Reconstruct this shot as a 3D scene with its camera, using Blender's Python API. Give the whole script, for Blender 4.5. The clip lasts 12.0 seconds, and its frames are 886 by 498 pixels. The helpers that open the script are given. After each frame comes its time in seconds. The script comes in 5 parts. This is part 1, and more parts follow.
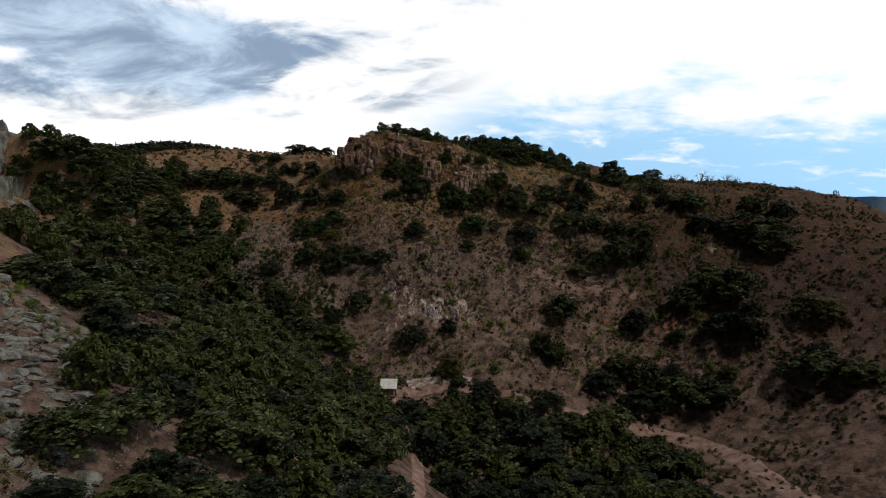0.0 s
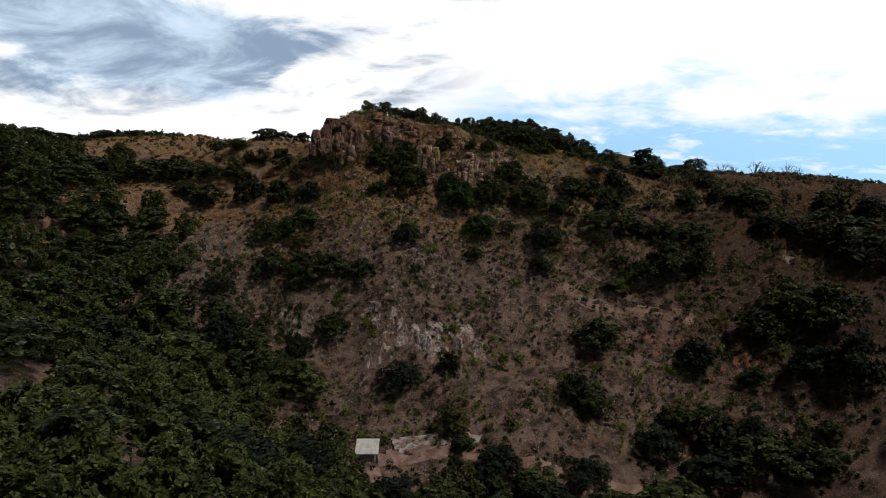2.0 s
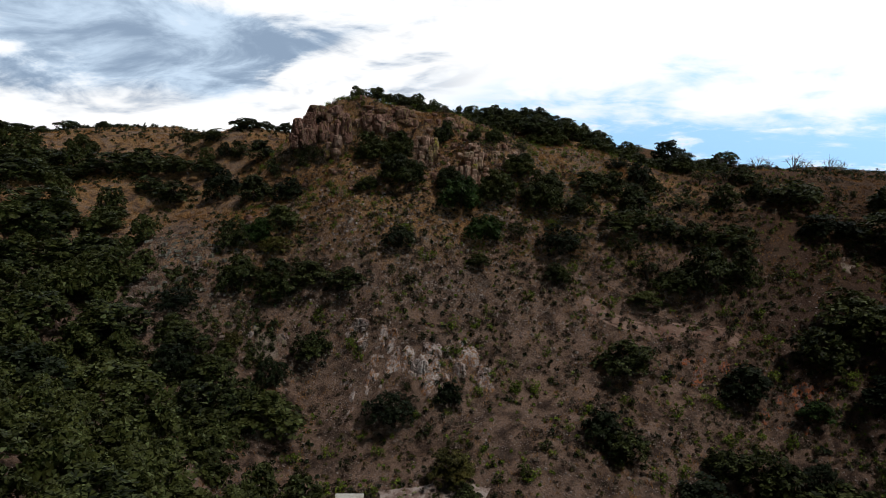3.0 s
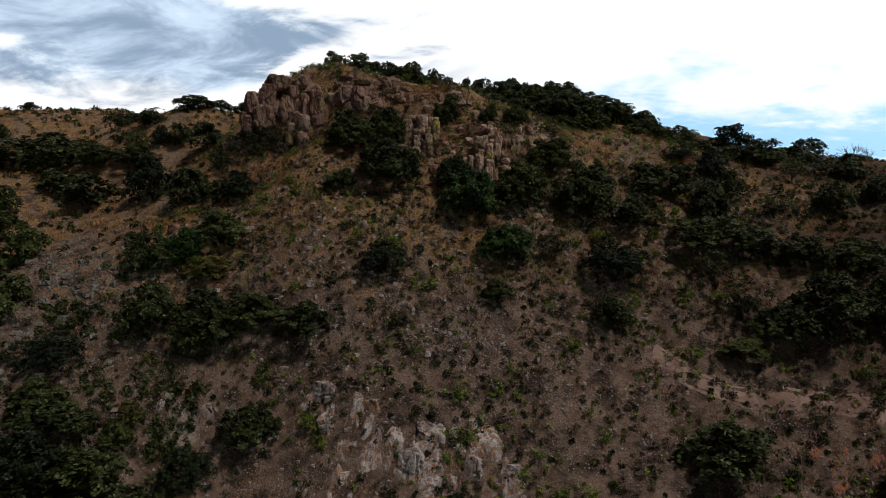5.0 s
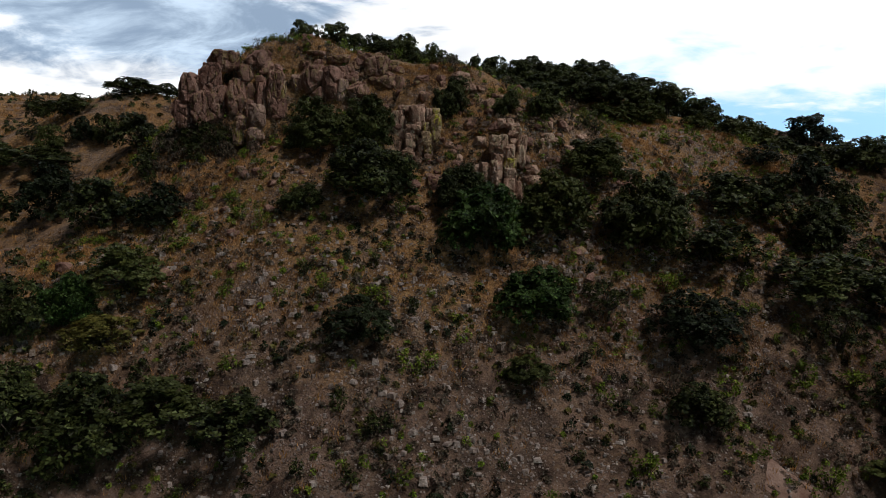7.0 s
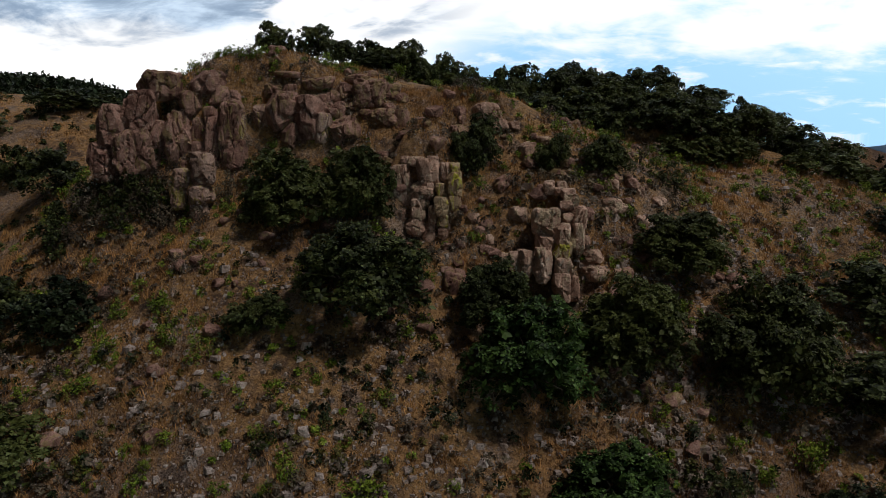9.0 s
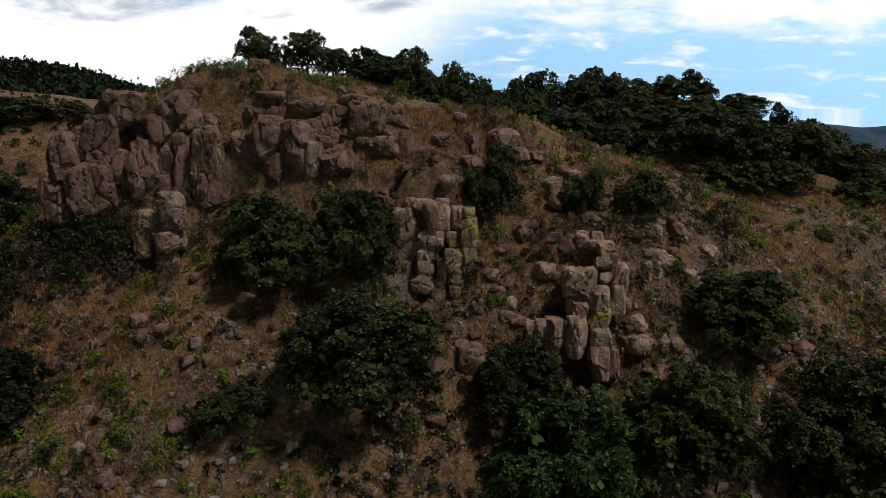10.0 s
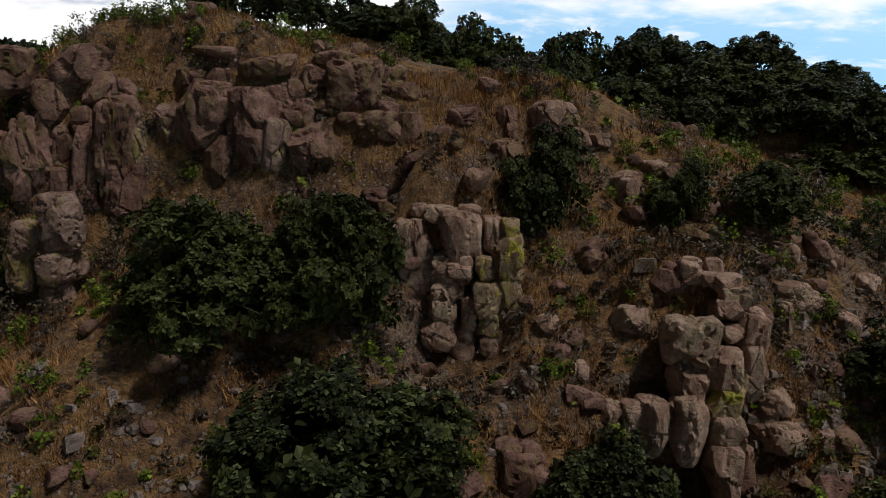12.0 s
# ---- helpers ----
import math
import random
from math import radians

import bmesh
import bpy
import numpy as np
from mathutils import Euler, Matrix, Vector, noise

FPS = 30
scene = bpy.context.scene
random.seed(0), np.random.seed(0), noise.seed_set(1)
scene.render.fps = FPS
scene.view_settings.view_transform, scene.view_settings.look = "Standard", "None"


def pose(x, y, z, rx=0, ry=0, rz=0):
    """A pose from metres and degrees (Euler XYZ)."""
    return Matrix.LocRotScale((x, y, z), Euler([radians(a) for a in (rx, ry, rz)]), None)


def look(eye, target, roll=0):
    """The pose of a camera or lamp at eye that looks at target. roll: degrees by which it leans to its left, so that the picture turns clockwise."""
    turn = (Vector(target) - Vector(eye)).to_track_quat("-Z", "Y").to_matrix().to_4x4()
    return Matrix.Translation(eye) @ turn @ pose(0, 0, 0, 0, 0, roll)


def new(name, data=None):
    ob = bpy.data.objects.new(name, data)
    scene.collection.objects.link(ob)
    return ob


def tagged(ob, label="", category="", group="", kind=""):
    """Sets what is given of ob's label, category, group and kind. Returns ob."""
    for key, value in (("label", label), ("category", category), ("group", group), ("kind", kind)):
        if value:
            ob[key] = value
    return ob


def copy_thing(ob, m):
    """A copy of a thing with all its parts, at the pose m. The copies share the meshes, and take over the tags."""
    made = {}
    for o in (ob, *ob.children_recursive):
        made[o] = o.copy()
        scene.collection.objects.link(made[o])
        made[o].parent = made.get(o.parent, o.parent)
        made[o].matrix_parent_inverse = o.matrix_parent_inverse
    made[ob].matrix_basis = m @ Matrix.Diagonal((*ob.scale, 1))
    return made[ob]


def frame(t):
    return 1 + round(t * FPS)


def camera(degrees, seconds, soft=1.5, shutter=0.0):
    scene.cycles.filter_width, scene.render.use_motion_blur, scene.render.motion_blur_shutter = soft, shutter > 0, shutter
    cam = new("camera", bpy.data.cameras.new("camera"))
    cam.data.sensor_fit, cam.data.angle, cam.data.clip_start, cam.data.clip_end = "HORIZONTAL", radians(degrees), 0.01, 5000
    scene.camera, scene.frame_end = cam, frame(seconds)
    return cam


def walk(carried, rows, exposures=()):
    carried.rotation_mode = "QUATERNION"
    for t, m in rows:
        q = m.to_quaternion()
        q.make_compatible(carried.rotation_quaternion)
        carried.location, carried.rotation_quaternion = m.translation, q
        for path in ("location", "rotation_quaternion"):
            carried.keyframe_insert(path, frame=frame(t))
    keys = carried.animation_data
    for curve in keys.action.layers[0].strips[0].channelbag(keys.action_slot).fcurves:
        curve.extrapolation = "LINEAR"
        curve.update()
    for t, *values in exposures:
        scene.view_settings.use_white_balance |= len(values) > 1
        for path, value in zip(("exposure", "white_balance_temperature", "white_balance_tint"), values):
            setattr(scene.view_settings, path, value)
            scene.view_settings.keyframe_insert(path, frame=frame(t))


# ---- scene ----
cam = camera(63.4, 12.0, 0.75)
METRES, EYE, TILT, LEAN, TURN = 150.0, 40.0, -3.6, 0.0, 0.0
ROWS = [
    (0.0, 0.0, 0.0, 0.0, -0.0, 0.0, 0.0),
    (0.5, -0.0007, 0.0532, 0.0036, -0.03, -0.07, -0.03),
    (1.0, -0.001, 0.1071, 0.0064, -0.06, -0.13, -0.05),
    (1.5, -0.0001, 0.1642, 0.0104, -0.05, -0.2, -0.03),
    (2.0, 0.0003, 0.2216, 0.0137, -0.07, -0.28, -0.02),
    (2.5, 0.0009, 0.2795, 0.0175, -0.08, -0.36, -0.02),
    (4.5, -0.0, 0.5014, 0.0355, -0.08, -0.79, -0.04),
    (5.0, -0.001, 0.548, 0.0409, -0.07, -0.95, -0.05),
    (5.5, -0.0013, 0.5924, 0.0454, -0.04, -1.14, -0.03),
    (6.0, -0.0012, 0.6328, 0.0509, -0.02, -1.4, -0.03),
    (6.5, -0.0013, 0.6703, 0.0598, -0.01, -1.8, -0.06),
    (7.0, -0.0022, 0.7049, 0.0728, -0.05, -2.38, -0.07),
    (9.0, -0.0113, 0.8337, 0.1321, -0.06, -5.47, -0.05),
    (9.5, -0.0139, 0.8598, 0.146, -0.15, -6.46, 0.02),
    (10.0, -0.0163, 0.8839, 0.1577, -0.24, -7.39, 0.06),
    (10.5, -0.0184, 0.9057, 0.1593, -0.37, -7.72, 0.05),
    (11.0, -0.0206, 0.9272, 0.1585, -0.53, -7.97, 0.04),
    (11.5, -0.0224, 0.9506, 0.1573, -0.66, -8.13, 0.03),
    (12.0, -0.0241, 0.9741, 0.1572, -0.85, -8.49, 0.02),
]
EXPOSURES = [(0.0, -0.3), (2.5, -0.28), (5.5, -0.2), (7.0, -0.18), (9.5, -0.24), (12.0, -0.3)]
walk(cam, [(t, pose(0, 0, EYE, TILT, LEAN, TURN) @ pose(METRES * x, METRES * y, METRES * z, 90 + pitch, roll, yaw)) for t, x, y, z, yaw, pitch, roll in ROWS], EXPOSURES)

# ---- world and sun ----
SUN_HEIGHT, SUN_AZIMUTH = 62.0, 118.0     # degrees above the horizon, degrees to the right of the flight
GLOW, DOME = 1.3, 0.03                  # cloud brightness ahead of the flight; elsewhere the unseen sky, dimmed to limit fill


class Nodes:
    """A short hand for node trees."""

    def __init__(self, tree):
        self.tree = tree
        tree.nodes.clear()

    def add(self, kind, _inputs=None, **settings):
        node = self.tree.nodes.new(kind)
        for key, value in settings.items():
            setattr(node, key, value)
        for key, value in (_inputs or {}).items():
            if isinstance(value, bpy.types.NodeSocket):
                self.tree.links.new(value, node.inputs[key])
            else:
                node.inputs[key].default_value = value
        return node

    def math(self, op, a, b=0.0, clamp=False):
        return self.add("ShaderNodeMath", {0: a, 1: b}, operation=op, use_clamp=clamp).outputs[0]

    def ramp(self, value, lo, hi):
        return self.add("ShaderNodeMapRange", {0: value, 1: lo, 2: hi}, interpolation_type="SMOOTHSTEP").outputs[0]

    def noise(self, vector, scale, detail=5.0, rough=0.55, warp=0.0):
        return self.add("ShaderNodeTexNoise", {"Vector": vector, "Scale": scale, "Detail": detail, "Roughness": rough, "Distortion": warp}).outputs[0]

    def mix(self, factor, a, b):
        node = self.add("ShaderNodeMix", data_type="RGBA")
        for key, value in ((0, factor), (6, a), (7, b)):
            if isinstance(value, bpy.types.NodeSocket):
                self.tree.links.new(value, node.inputs[key])
            else:
                node.inputs[key].default_value = value if key == 0 else (*value, 1)
        return node.outputs[2]


def make_world():
    world = bpy.data.worlds.new("sky")
    scene.world = world
    world.use_nodes = True
    n = Nodes(world.node_tree)
    way = n.add("ShaderNodeTexCoord").outputs["Generated"]
    x, y, z = n.add("ShaderNodeSeparateXYZ", {0: way}).outputs
    lifted = n.add("ShaderNodeCombineXYZ", {0: x, 1: y, 2: n.math("ADD", n.math("MAXIMUM", z, 0.0), 0.8)}).outputs[0]
    sky = n.add("ShaderNodeTexSky", {"Vector": lifted}, sky_type="NISHITA", sun_disc=False, sun_elevation=radians(SUN_HEIGHT), sun_rotation=radians(SUN_AZIMUTH))
    blue = n.add("ShaderNodeVectorMath", {0: sky.outputs[0], 1: (0.26, 0.42, 0.385)}, operation="MULTIPLY").outputs[0]
    blue = n.mix(0.22, blue, (1.0, 1.0, 1.0))
    # the cloud deck, flattened towards the horizon
    lift = n.math("ADD", n.math("MAXIMUM", z, 0.0), 0.24)
    deck = n.add("ShaderNodeCombineXYZ", {0: n.math("DIVIDE", x, lift), 1: n.math("MULTIPLY", n.math("DIVIDE", y, lift), 1.25), 2: 0.35}).outputs[0]
    cover = n.noise(deck, 1.0, 8.0, 0.56, 0.6)
    fine = n.noise(deck, 3.0, 7.0, 0.60, 0.5)
    both = n.math("ADD", n.math("MULTIPLY", cover, 0.6), n.math("MULTIPLY", fine, 0.4))
    glowway = Vector((0.18, 0.92, 0.36)).normalized()
    near = n.add("ShaderNodeVectorMath", {0: way, 1: glowway}, operation="DOT_PRODUCT").outputs["Value"]
    glow = n.math("ADD", n.math("MULTIPLY", n.ramp(near, 0.48, 0.76), GLOW - DOME), DOME)
    white = n.add("ShaderNodeVectorMath", {0: (1.0, 1.0, 1.0), "Scale": glow}, operation="SCALE").outputs[0]
    shade = n.mix(n.ramp(fine, 0.34, 0.62), (0.60, 0.74, 0.90), (0.26, 0.35, 0.48))
    grey = n.add("ShaderNodeVectorMath", {0: shade, "Scale": glow}, operation="SCALE").outputs[0]
    # open sky low on the right, heavy cloud bases high on the left
    right = n.ramp(n.math("SUBTRACT", x, n.math("MULTIPLY", z, 1.2)), -0.24, -0.02)
    opening = n.math("MULTIPLY", right, n.ramp(n.math("SUBTRACT", 0.82, n.math("ADD", both, n.math("MULTIPLY", z, 2.1))), -0.03, 0.14))
    opening = n.math("MULTIPLY", opening, n.math("SUBTRACT", 1.0, n.math("MULTIPLY", n.ramp(n.noise(deck, 3.4, 6.0, 0.58, 0.3), 0.52, 0.72), 0.85)))
    ragged = n.math("ADD", z, n.math("MULTIPLY", n.math("SUBTRACT", both, 0.5), 0.30))
    high = n.math("MULTIPLY", n.ramp(ragged, 0.115, 0.165), n.ramp(n.math("SUBTRACT", n.math("MULTIPLY", z, 0.6), x), -0.01, 0.2))
    heavy = n.math("MULTIPLY", high, n.ramp(both, 0.42, 0.53))
    colour = n.mix(heavy, white, grey)
    colour = n.mix(opening, colour, blue)
    back = n.add("ShaderNodeBackground", {"Color": colour, "Strength": 1.0})
    n.add("ShaderNodeOutputWorld", {0: back.outputs[0]})


make_world()
sun = new("sun", bpy.data.lights.new("sun", "SUN"))
sun.data.energy, sun.data.angle, sun.data.color = 2.1, radians(9), (1.0, 0.95, 0.88)
sun.matrix_world = look((0, 0, 200), (-math.sin(radians(SUN_AZIMUTH)) * 60, -math.cos(radians(SUN_AZIMUTH)) * 60, 200 - 60 * math.tan(radians(SUN_HEIGHT))))


# ---- materials ----
def material(name, build):
    m = bpy.data.materials.new(name)
    m.use_nodes = True
    n = Nodes(m.node_tree)
    shader = build(n)
    n.add("ShaderNodeOutputMaterial", {0: shader})
    return m


def surface(n, colour, rough=0.9, bump=None, depth=0.1, gloss=0.25):
    inputs = {"Base Color": colour if isinstance(colour, bpy.types.NodeSocket) else (*colour, 1), "Roughness": rough, "Specular IOR Level": gloss}
    if bump is not None:
        inputs["Normal"] = n.add("ShaderNodeBump", {"Height": bump, "Distance": depth, "Strength": 1.0}).outputs[0]
    return n.add("ShaderNodeBsdfPrincipled", inputs).outputs[0]


def ground_look(n):
    place = n.add("ShaderNodeNewGeometry").outputs["Position"]
    x, y, z = n.add("ShaderNodeSeparateXYZ", {0: place}).outputs
    broad = n.noise(place, 0.07, 4.0, 0.6, 0.4)
    patch = n.noise(place, 0.45, 6.0, 0.65, 0.3)
    grain = n.noise(place, 3.5, 6.0, 0.7)
    crumb = n.noise(place, 14.0, 4.0, 0.7)
    soil = n.mix(n.ramp(patch, 0.35, 0.68), (0.070, 0.046, 0.038), (0.33, 0.225, 0.195))
    grass = n.mix(n.ramp(grain, 0.32, 0.70), (0.150, 0.078, 0.032), (0.62, 0.36, 0.16))
    high = n.ramp(n.math("ADD", z, n.math("MULTIPLY", n.math("SUBTRACT", broad, 0.5), 34.0)), 27.0, 41.0)
    turf = n.math("MULTIPLY", n.ramp(patch, 0.36, 0.56), n.math("ADD", n.math("MULTIPLY", high, 0.75), 0.18))
    colour = n.mix(turf, soil, grass)
    stones = n.ramp(n.noise(place, 6.5, 3.0, 0.5), 0.60, 0.66)
    stony = n.math("MULTIPLY", stones, n.ramp(n.noise(place, 0.18, 3.0, 0.5, 0.5), 0.42, 0.62))
    colour = n.mix(n.math("MULTIPLY", stony, 0.75), colour, (0.29, 0.235, 0.21))
    chips = n.add("ShaderNodeTexVoronoi", {"Vector": place, "Scale": 4.6, "Randomness": 1.0})
    pick = n.add("ShaderNodeSeparateColor", {0: chips.outputs["Color"]}).outputs
    chip = n.math("MULTIPLY", n.ramp(pick[0], 0.50, 0.54), n.ramp(n.math("SUBTRACT", 0.42, chips.outputs["Distance"]), 0.0, 0.12))
    chip = n.math("MULTIPLY", chip, n.ramp(n.noise(place, 0.35, 4.0, 0.6, 0.5), 0.40, 0.58))
    colour = n.mix(n.math("MULTIPLY", chip, 0.85), colour, n.mix(pick[1], (0.24, 0.175, 0.155), (0.56, 0.48, 0.45)))
    bare = n.ramp(n.noise(place, 0.26, 5.0, 0.62, 0.6), 0.50, 0.63)
    gravel = n.mix(n.ramp(n.noise(place, 9.0, 4.0, 0.7), 0.36, 0.64), (0.105, 0.072, 0.058), (0.50, 0.38, 0.32))
    colour = n.mix(n.math("MULTIPLY", bare, n.math("ADD", n.math("MULTIPLY", high, 0.58), 0.14)), colour, gravel)
    tuft = n.noise(place, 1.9, 5.0, 0.75, 0.5)
    colour = n.mix(n.math("MULTIPLY", n.ramp(tuft, 0.52, 0.66), n.math("ADD", n.math("MULTIPLY", high, 0.5), 0.15)), colour, (0.46, 0.27, 0.115))
    colour = n.mix(n.math("MULTIPLY", n.ramp(n.math("SUBTRACT", 1.0, tuft), 0.54, 0.68), 0.7), colour, (0.040, 0.028, 0.020))
    # darker and redder towards +x, more so higher up
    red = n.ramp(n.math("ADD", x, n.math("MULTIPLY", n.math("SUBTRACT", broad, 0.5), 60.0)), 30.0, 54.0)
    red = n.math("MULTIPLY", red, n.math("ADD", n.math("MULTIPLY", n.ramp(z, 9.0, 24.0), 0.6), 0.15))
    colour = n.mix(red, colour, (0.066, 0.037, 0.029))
    humus = n.ramp(n.noise(place, 0.9, 5.0, 0.7, 0.6), 0.57, 0.75)
    colour = n.mix(n.math("MULTIPLY", humus, 0.8), colour, (0.045, 0.032, 0.022))
    colour = n.mix(n.ramp(crumb, 0.45, 0.8), colour, n.mix(0.45, colour, (0.05, 0.04, 0.03)))
    relief = n.math("ADD", n.math("MULTIPLY", grain, 0.7), n.math("ADD", n.math("MULTIPLY", crumb, 0.25), n.math("MULTIPLY", n.math("MAXIMUM", stony, chip), 0.5)))
    return surface(n, colour, 0.95, relief, 0.45, 0.05)


def rock_look(dark, light, lichen, amount):
    def build(n):
        place = n.add("ShaderNodeNewGeometry").outputs["Position"]
        luck = n.add("ShaderNodeObjectInfo").outputs["Random"]
        tall = n.add("ShaderNodeVectorMath", {0: place, 1: (1.0, 1.0, 0.35)}, operation="MULTIPLY").outputs[0]
        patch = n.noise(tall, 0.9, 6.0, 0.65, 0.4)
        grain = n.noise(place, 7.0, 7.0, 0.75)
        streak = n.noise(tall, 2.6, 5.0, 0.6, 0.8)
        colour = n.mix(n.ramp(patch, 0.33, 0.67), dark, light)
        colour = n.mix(n.math("MULTIPLY", n.ramp(grain, 0.45, 0.70), 0.7), colour, tuple(c * 0.45 for c in dark))
        growth = n.math("MULTIPLY", n.ramp(n.math("ADD", streak, n.math("MULTIPLY", luck, 0.16)), 0.60, 0.72), amount)
        colour = n.mix(growth, colour, lichen)
        pale = n.math("MULTIPLY", n.ramp(n.noise(place, 3.1, 5.0, 0.7, 0.3), 0.60, 0.70), 0.5)
        colour = n.mix(pale, colour, (0.36, 0.34, 0.31))
        bed = n.noise(n.add("ShaderNodeVectorMath", {0: place, 1: (1.1, 1.1, 1.5)}, operation="MULTIPLY").outputs[0], 1.4, 5.0, 0.65, 0.6)
        colour = n.mix(n.math("MULTIPLY", n.ramp(bed, 0.56, 0.68), 0.55), colour, tuple(c * 0.4 for c in dark))
        relief = n.math("ADD", n.math("MULTIPLY", grain, 0.5), n.math("ADD", n.math("MULTIPLY", bed, 0.7), n.math("MULTIPLY", patch, 0.8)))
        return surface(n, colour, 0.9, relief, 0.22, 0.1)
    return build


def leaf_look(dark, light, young):
    def build(n):
        info = n.add("ShaderNodeObjectInfo").outputs["Random"]
        isle = n.add("ShaderNodeNewGeometry").outputs["Random Per Island"]
        place = n.add("ShaderNodeNewGeometry").outputs["Position"]
        clump = n.noise(place, 1.3, 3.0, 0.5)
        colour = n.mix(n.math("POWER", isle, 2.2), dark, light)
        colour = n.mix(n.math("MULTIPLY", n.ramp(clump, 0.5, 0.72), 0.55), colour, young)
        colour = n.mix(n.math("MULTIPLY", n.ramp(info, 0.55, 1.0), 0.35), colour, young)
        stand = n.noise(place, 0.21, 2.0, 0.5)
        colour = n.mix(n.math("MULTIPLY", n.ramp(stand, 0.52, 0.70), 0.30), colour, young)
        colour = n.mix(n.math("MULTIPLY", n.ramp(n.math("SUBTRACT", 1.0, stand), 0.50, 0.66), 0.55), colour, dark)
        # leaf glints put into the colour: about one blade in ten turns pale
        colour = n.mix(n.math("MULTIPLY", n.ramp(isle, 0.84, 0.96), 0.5), colour, tuple(1.5 * c + 0.035 for c in light))
        flat = surface(n, colour, 0.5, None, 0.0, 0.09)
        shine = n.add("ShaderNodeBsdfTranslucent", {0: n.mix(0.5, colour, young)}).outputs[0]
        return n.add("ShaderNodeMixShader", {0: 0.06, 1: flat, 2: shine}).outputs[0]
    return build


def bark_look(n):
    place = n.add("ShaderNodeNewGeometry").outputs["Position"]
    tall = n.add("ShaderNodeVectorMath", {0: place, 1: (1.0, 1.0, 0.25)}, operation="MULTIPLY").outputs[0]
    grain = n.noise(tall, 11.0, 5.0, 0.7)
    return surface(n, n.mix(n.ramp(grain, 0.3, 0.7), (0.030, 0.024, 0.019), (0.085, 0.070, 0.058)), 0.95, grain, 0.05)


def straw_look(dry, pale):
    def build(n):
        isle = n.add("ShaderNodeNewGeometry").outputs["Random Per Island"]
        place = n.add("ShaderNodeNewGeometry").outputs["Position"]
        tone = n.mix(isle, dry, pale)
        return surface(n, n.mix(n.ramp(n.noise(place, 0.5, 3.0), 0.4, 0.65), tone, tuple(0.6 * c for c in dry)), 0.8, None, 0.0, 0.2)
    return build


def dirt_look(n):
    place = n.add("ShaderNodeNewGeometry").outputs["Position"]
    patch = n.noise(place, 0.6, 5.0, 0.65, 0.5)
    grain = n.noise(place, 6.0, 6.0, 0.7)
    colour = n.mix(n.ramp(patch, 0.35, 0.66), (0.175, 0.098, 0.075), (0.33, 0.225, 0.185))
    colour = n.mix(n.math("MULTIPLY", n.ramp(grain, 0.5, 0.8), 0.5), colour, (0.12, 0.06, 0.045))
    return surface(n, colour, 0.95, n.math("ADD", grain, patch), 0.06, 0.1)


def caliche_look(n):
    place = n.add("ShaderNodeNewGeometry").outputs["Position"]
    patch = n.noise(place, 0.9, 6.0, 0.7, 0.8)
    grain = n.noise(place, 7.0, 6.0, 0.7)
    colour = n.mix(n.ramp(patch, 0.40, 0.62), (0.20, 0.135, 0.115), (0.46, 0.39, 0.36))
    colour = n.mix(n.math("MULTIPLY", n.ramp(grain, 0.5, 0.8), 0.5), colour, (0.16, 0.10, 0.08))
    return surface(n, colour, 0.95, n.math("ADD", grain, patch), 0.08, 0.1)


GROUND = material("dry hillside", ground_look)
PINK_ROCK = material("pink rhyolite", rock_look((0.120, 0.060, 0.048), (0.38, 0.225, 0.185), (0.26, 0.22, 0.075), 0.4))
GREY_ROCK = material("grey lichened rock", rock_look((0.155, 0.11, 0.092), (0.36, 0.285, 0.245), (0.24, 0.22, 0.12), 0.6))
LICHEN_ROCK = material("pink rock with yellow lichen", rock_look((0.21, 0.125, 0.10), (0.45, 0.315, 0.26), (0.36, 0.30, 0.075), 0.65))
RED_ROCK = material("rusty broken rock", rock_look((0.10, 0.068, 0.060), (0.27, 0.19, 0.17), (0.38, 0.12, 0.05), 0.9))
STONE_MIX = material("mixed loose stone", rock_look((0.20, 0.15, 0.135), (0.52, 0.44, 0.41), (0.34, 0.26, 0.20), 0.3))
BUFF_ROCK = material("buff jointed rock", rock_look((0.27, 0.155, 0.115), (0.60, 0.41, 0.325), (0.42, 0.36, 0.24), 0.5))
YELLOW_ROCK = material("rock crusted with yellow lichen", rock_look((0.24, 0.155, 0.10), (0.54, 0.40, 0.26), (0.40, 0.36, 0.065), 1.0))
SLAB_ROCK = material("grey weathered slab", rock_look((0.085, 0.078, 0.070), (0.30, 0.285, 0.262), (0.20, 0.20, 0.12), 0.5))
PALE_ROCK = material("pale weathered rock", rock_look((0.17, 0.115, 0.105), (0.60, 0.53, 0.51), (0.30, 0.14, 0.06), 0.9))
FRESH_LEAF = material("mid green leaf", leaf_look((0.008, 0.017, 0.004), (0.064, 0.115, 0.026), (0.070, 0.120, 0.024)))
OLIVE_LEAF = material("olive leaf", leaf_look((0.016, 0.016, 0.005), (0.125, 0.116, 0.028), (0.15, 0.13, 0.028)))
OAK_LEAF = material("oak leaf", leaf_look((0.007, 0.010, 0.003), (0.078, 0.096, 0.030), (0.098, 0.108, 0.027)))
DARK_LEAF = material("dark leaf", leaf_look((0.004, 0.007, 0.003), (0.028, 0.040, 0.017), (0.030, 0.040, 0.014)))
GREEN_LEAF = material("fresh green leaf", leaf_look((0.055, 0.085, 0.009), (0.21, 0.28, 0.032), (0.23, 0.28, 0.038)))
GREY_LEAF = material("grey scrub leaf", leaf_look((0.050, 0.037, 0.028), (0.165, 0.125, 0.095), (0.18, 0.15, 0.095)))
BARK = material("rough bark", bark_look)
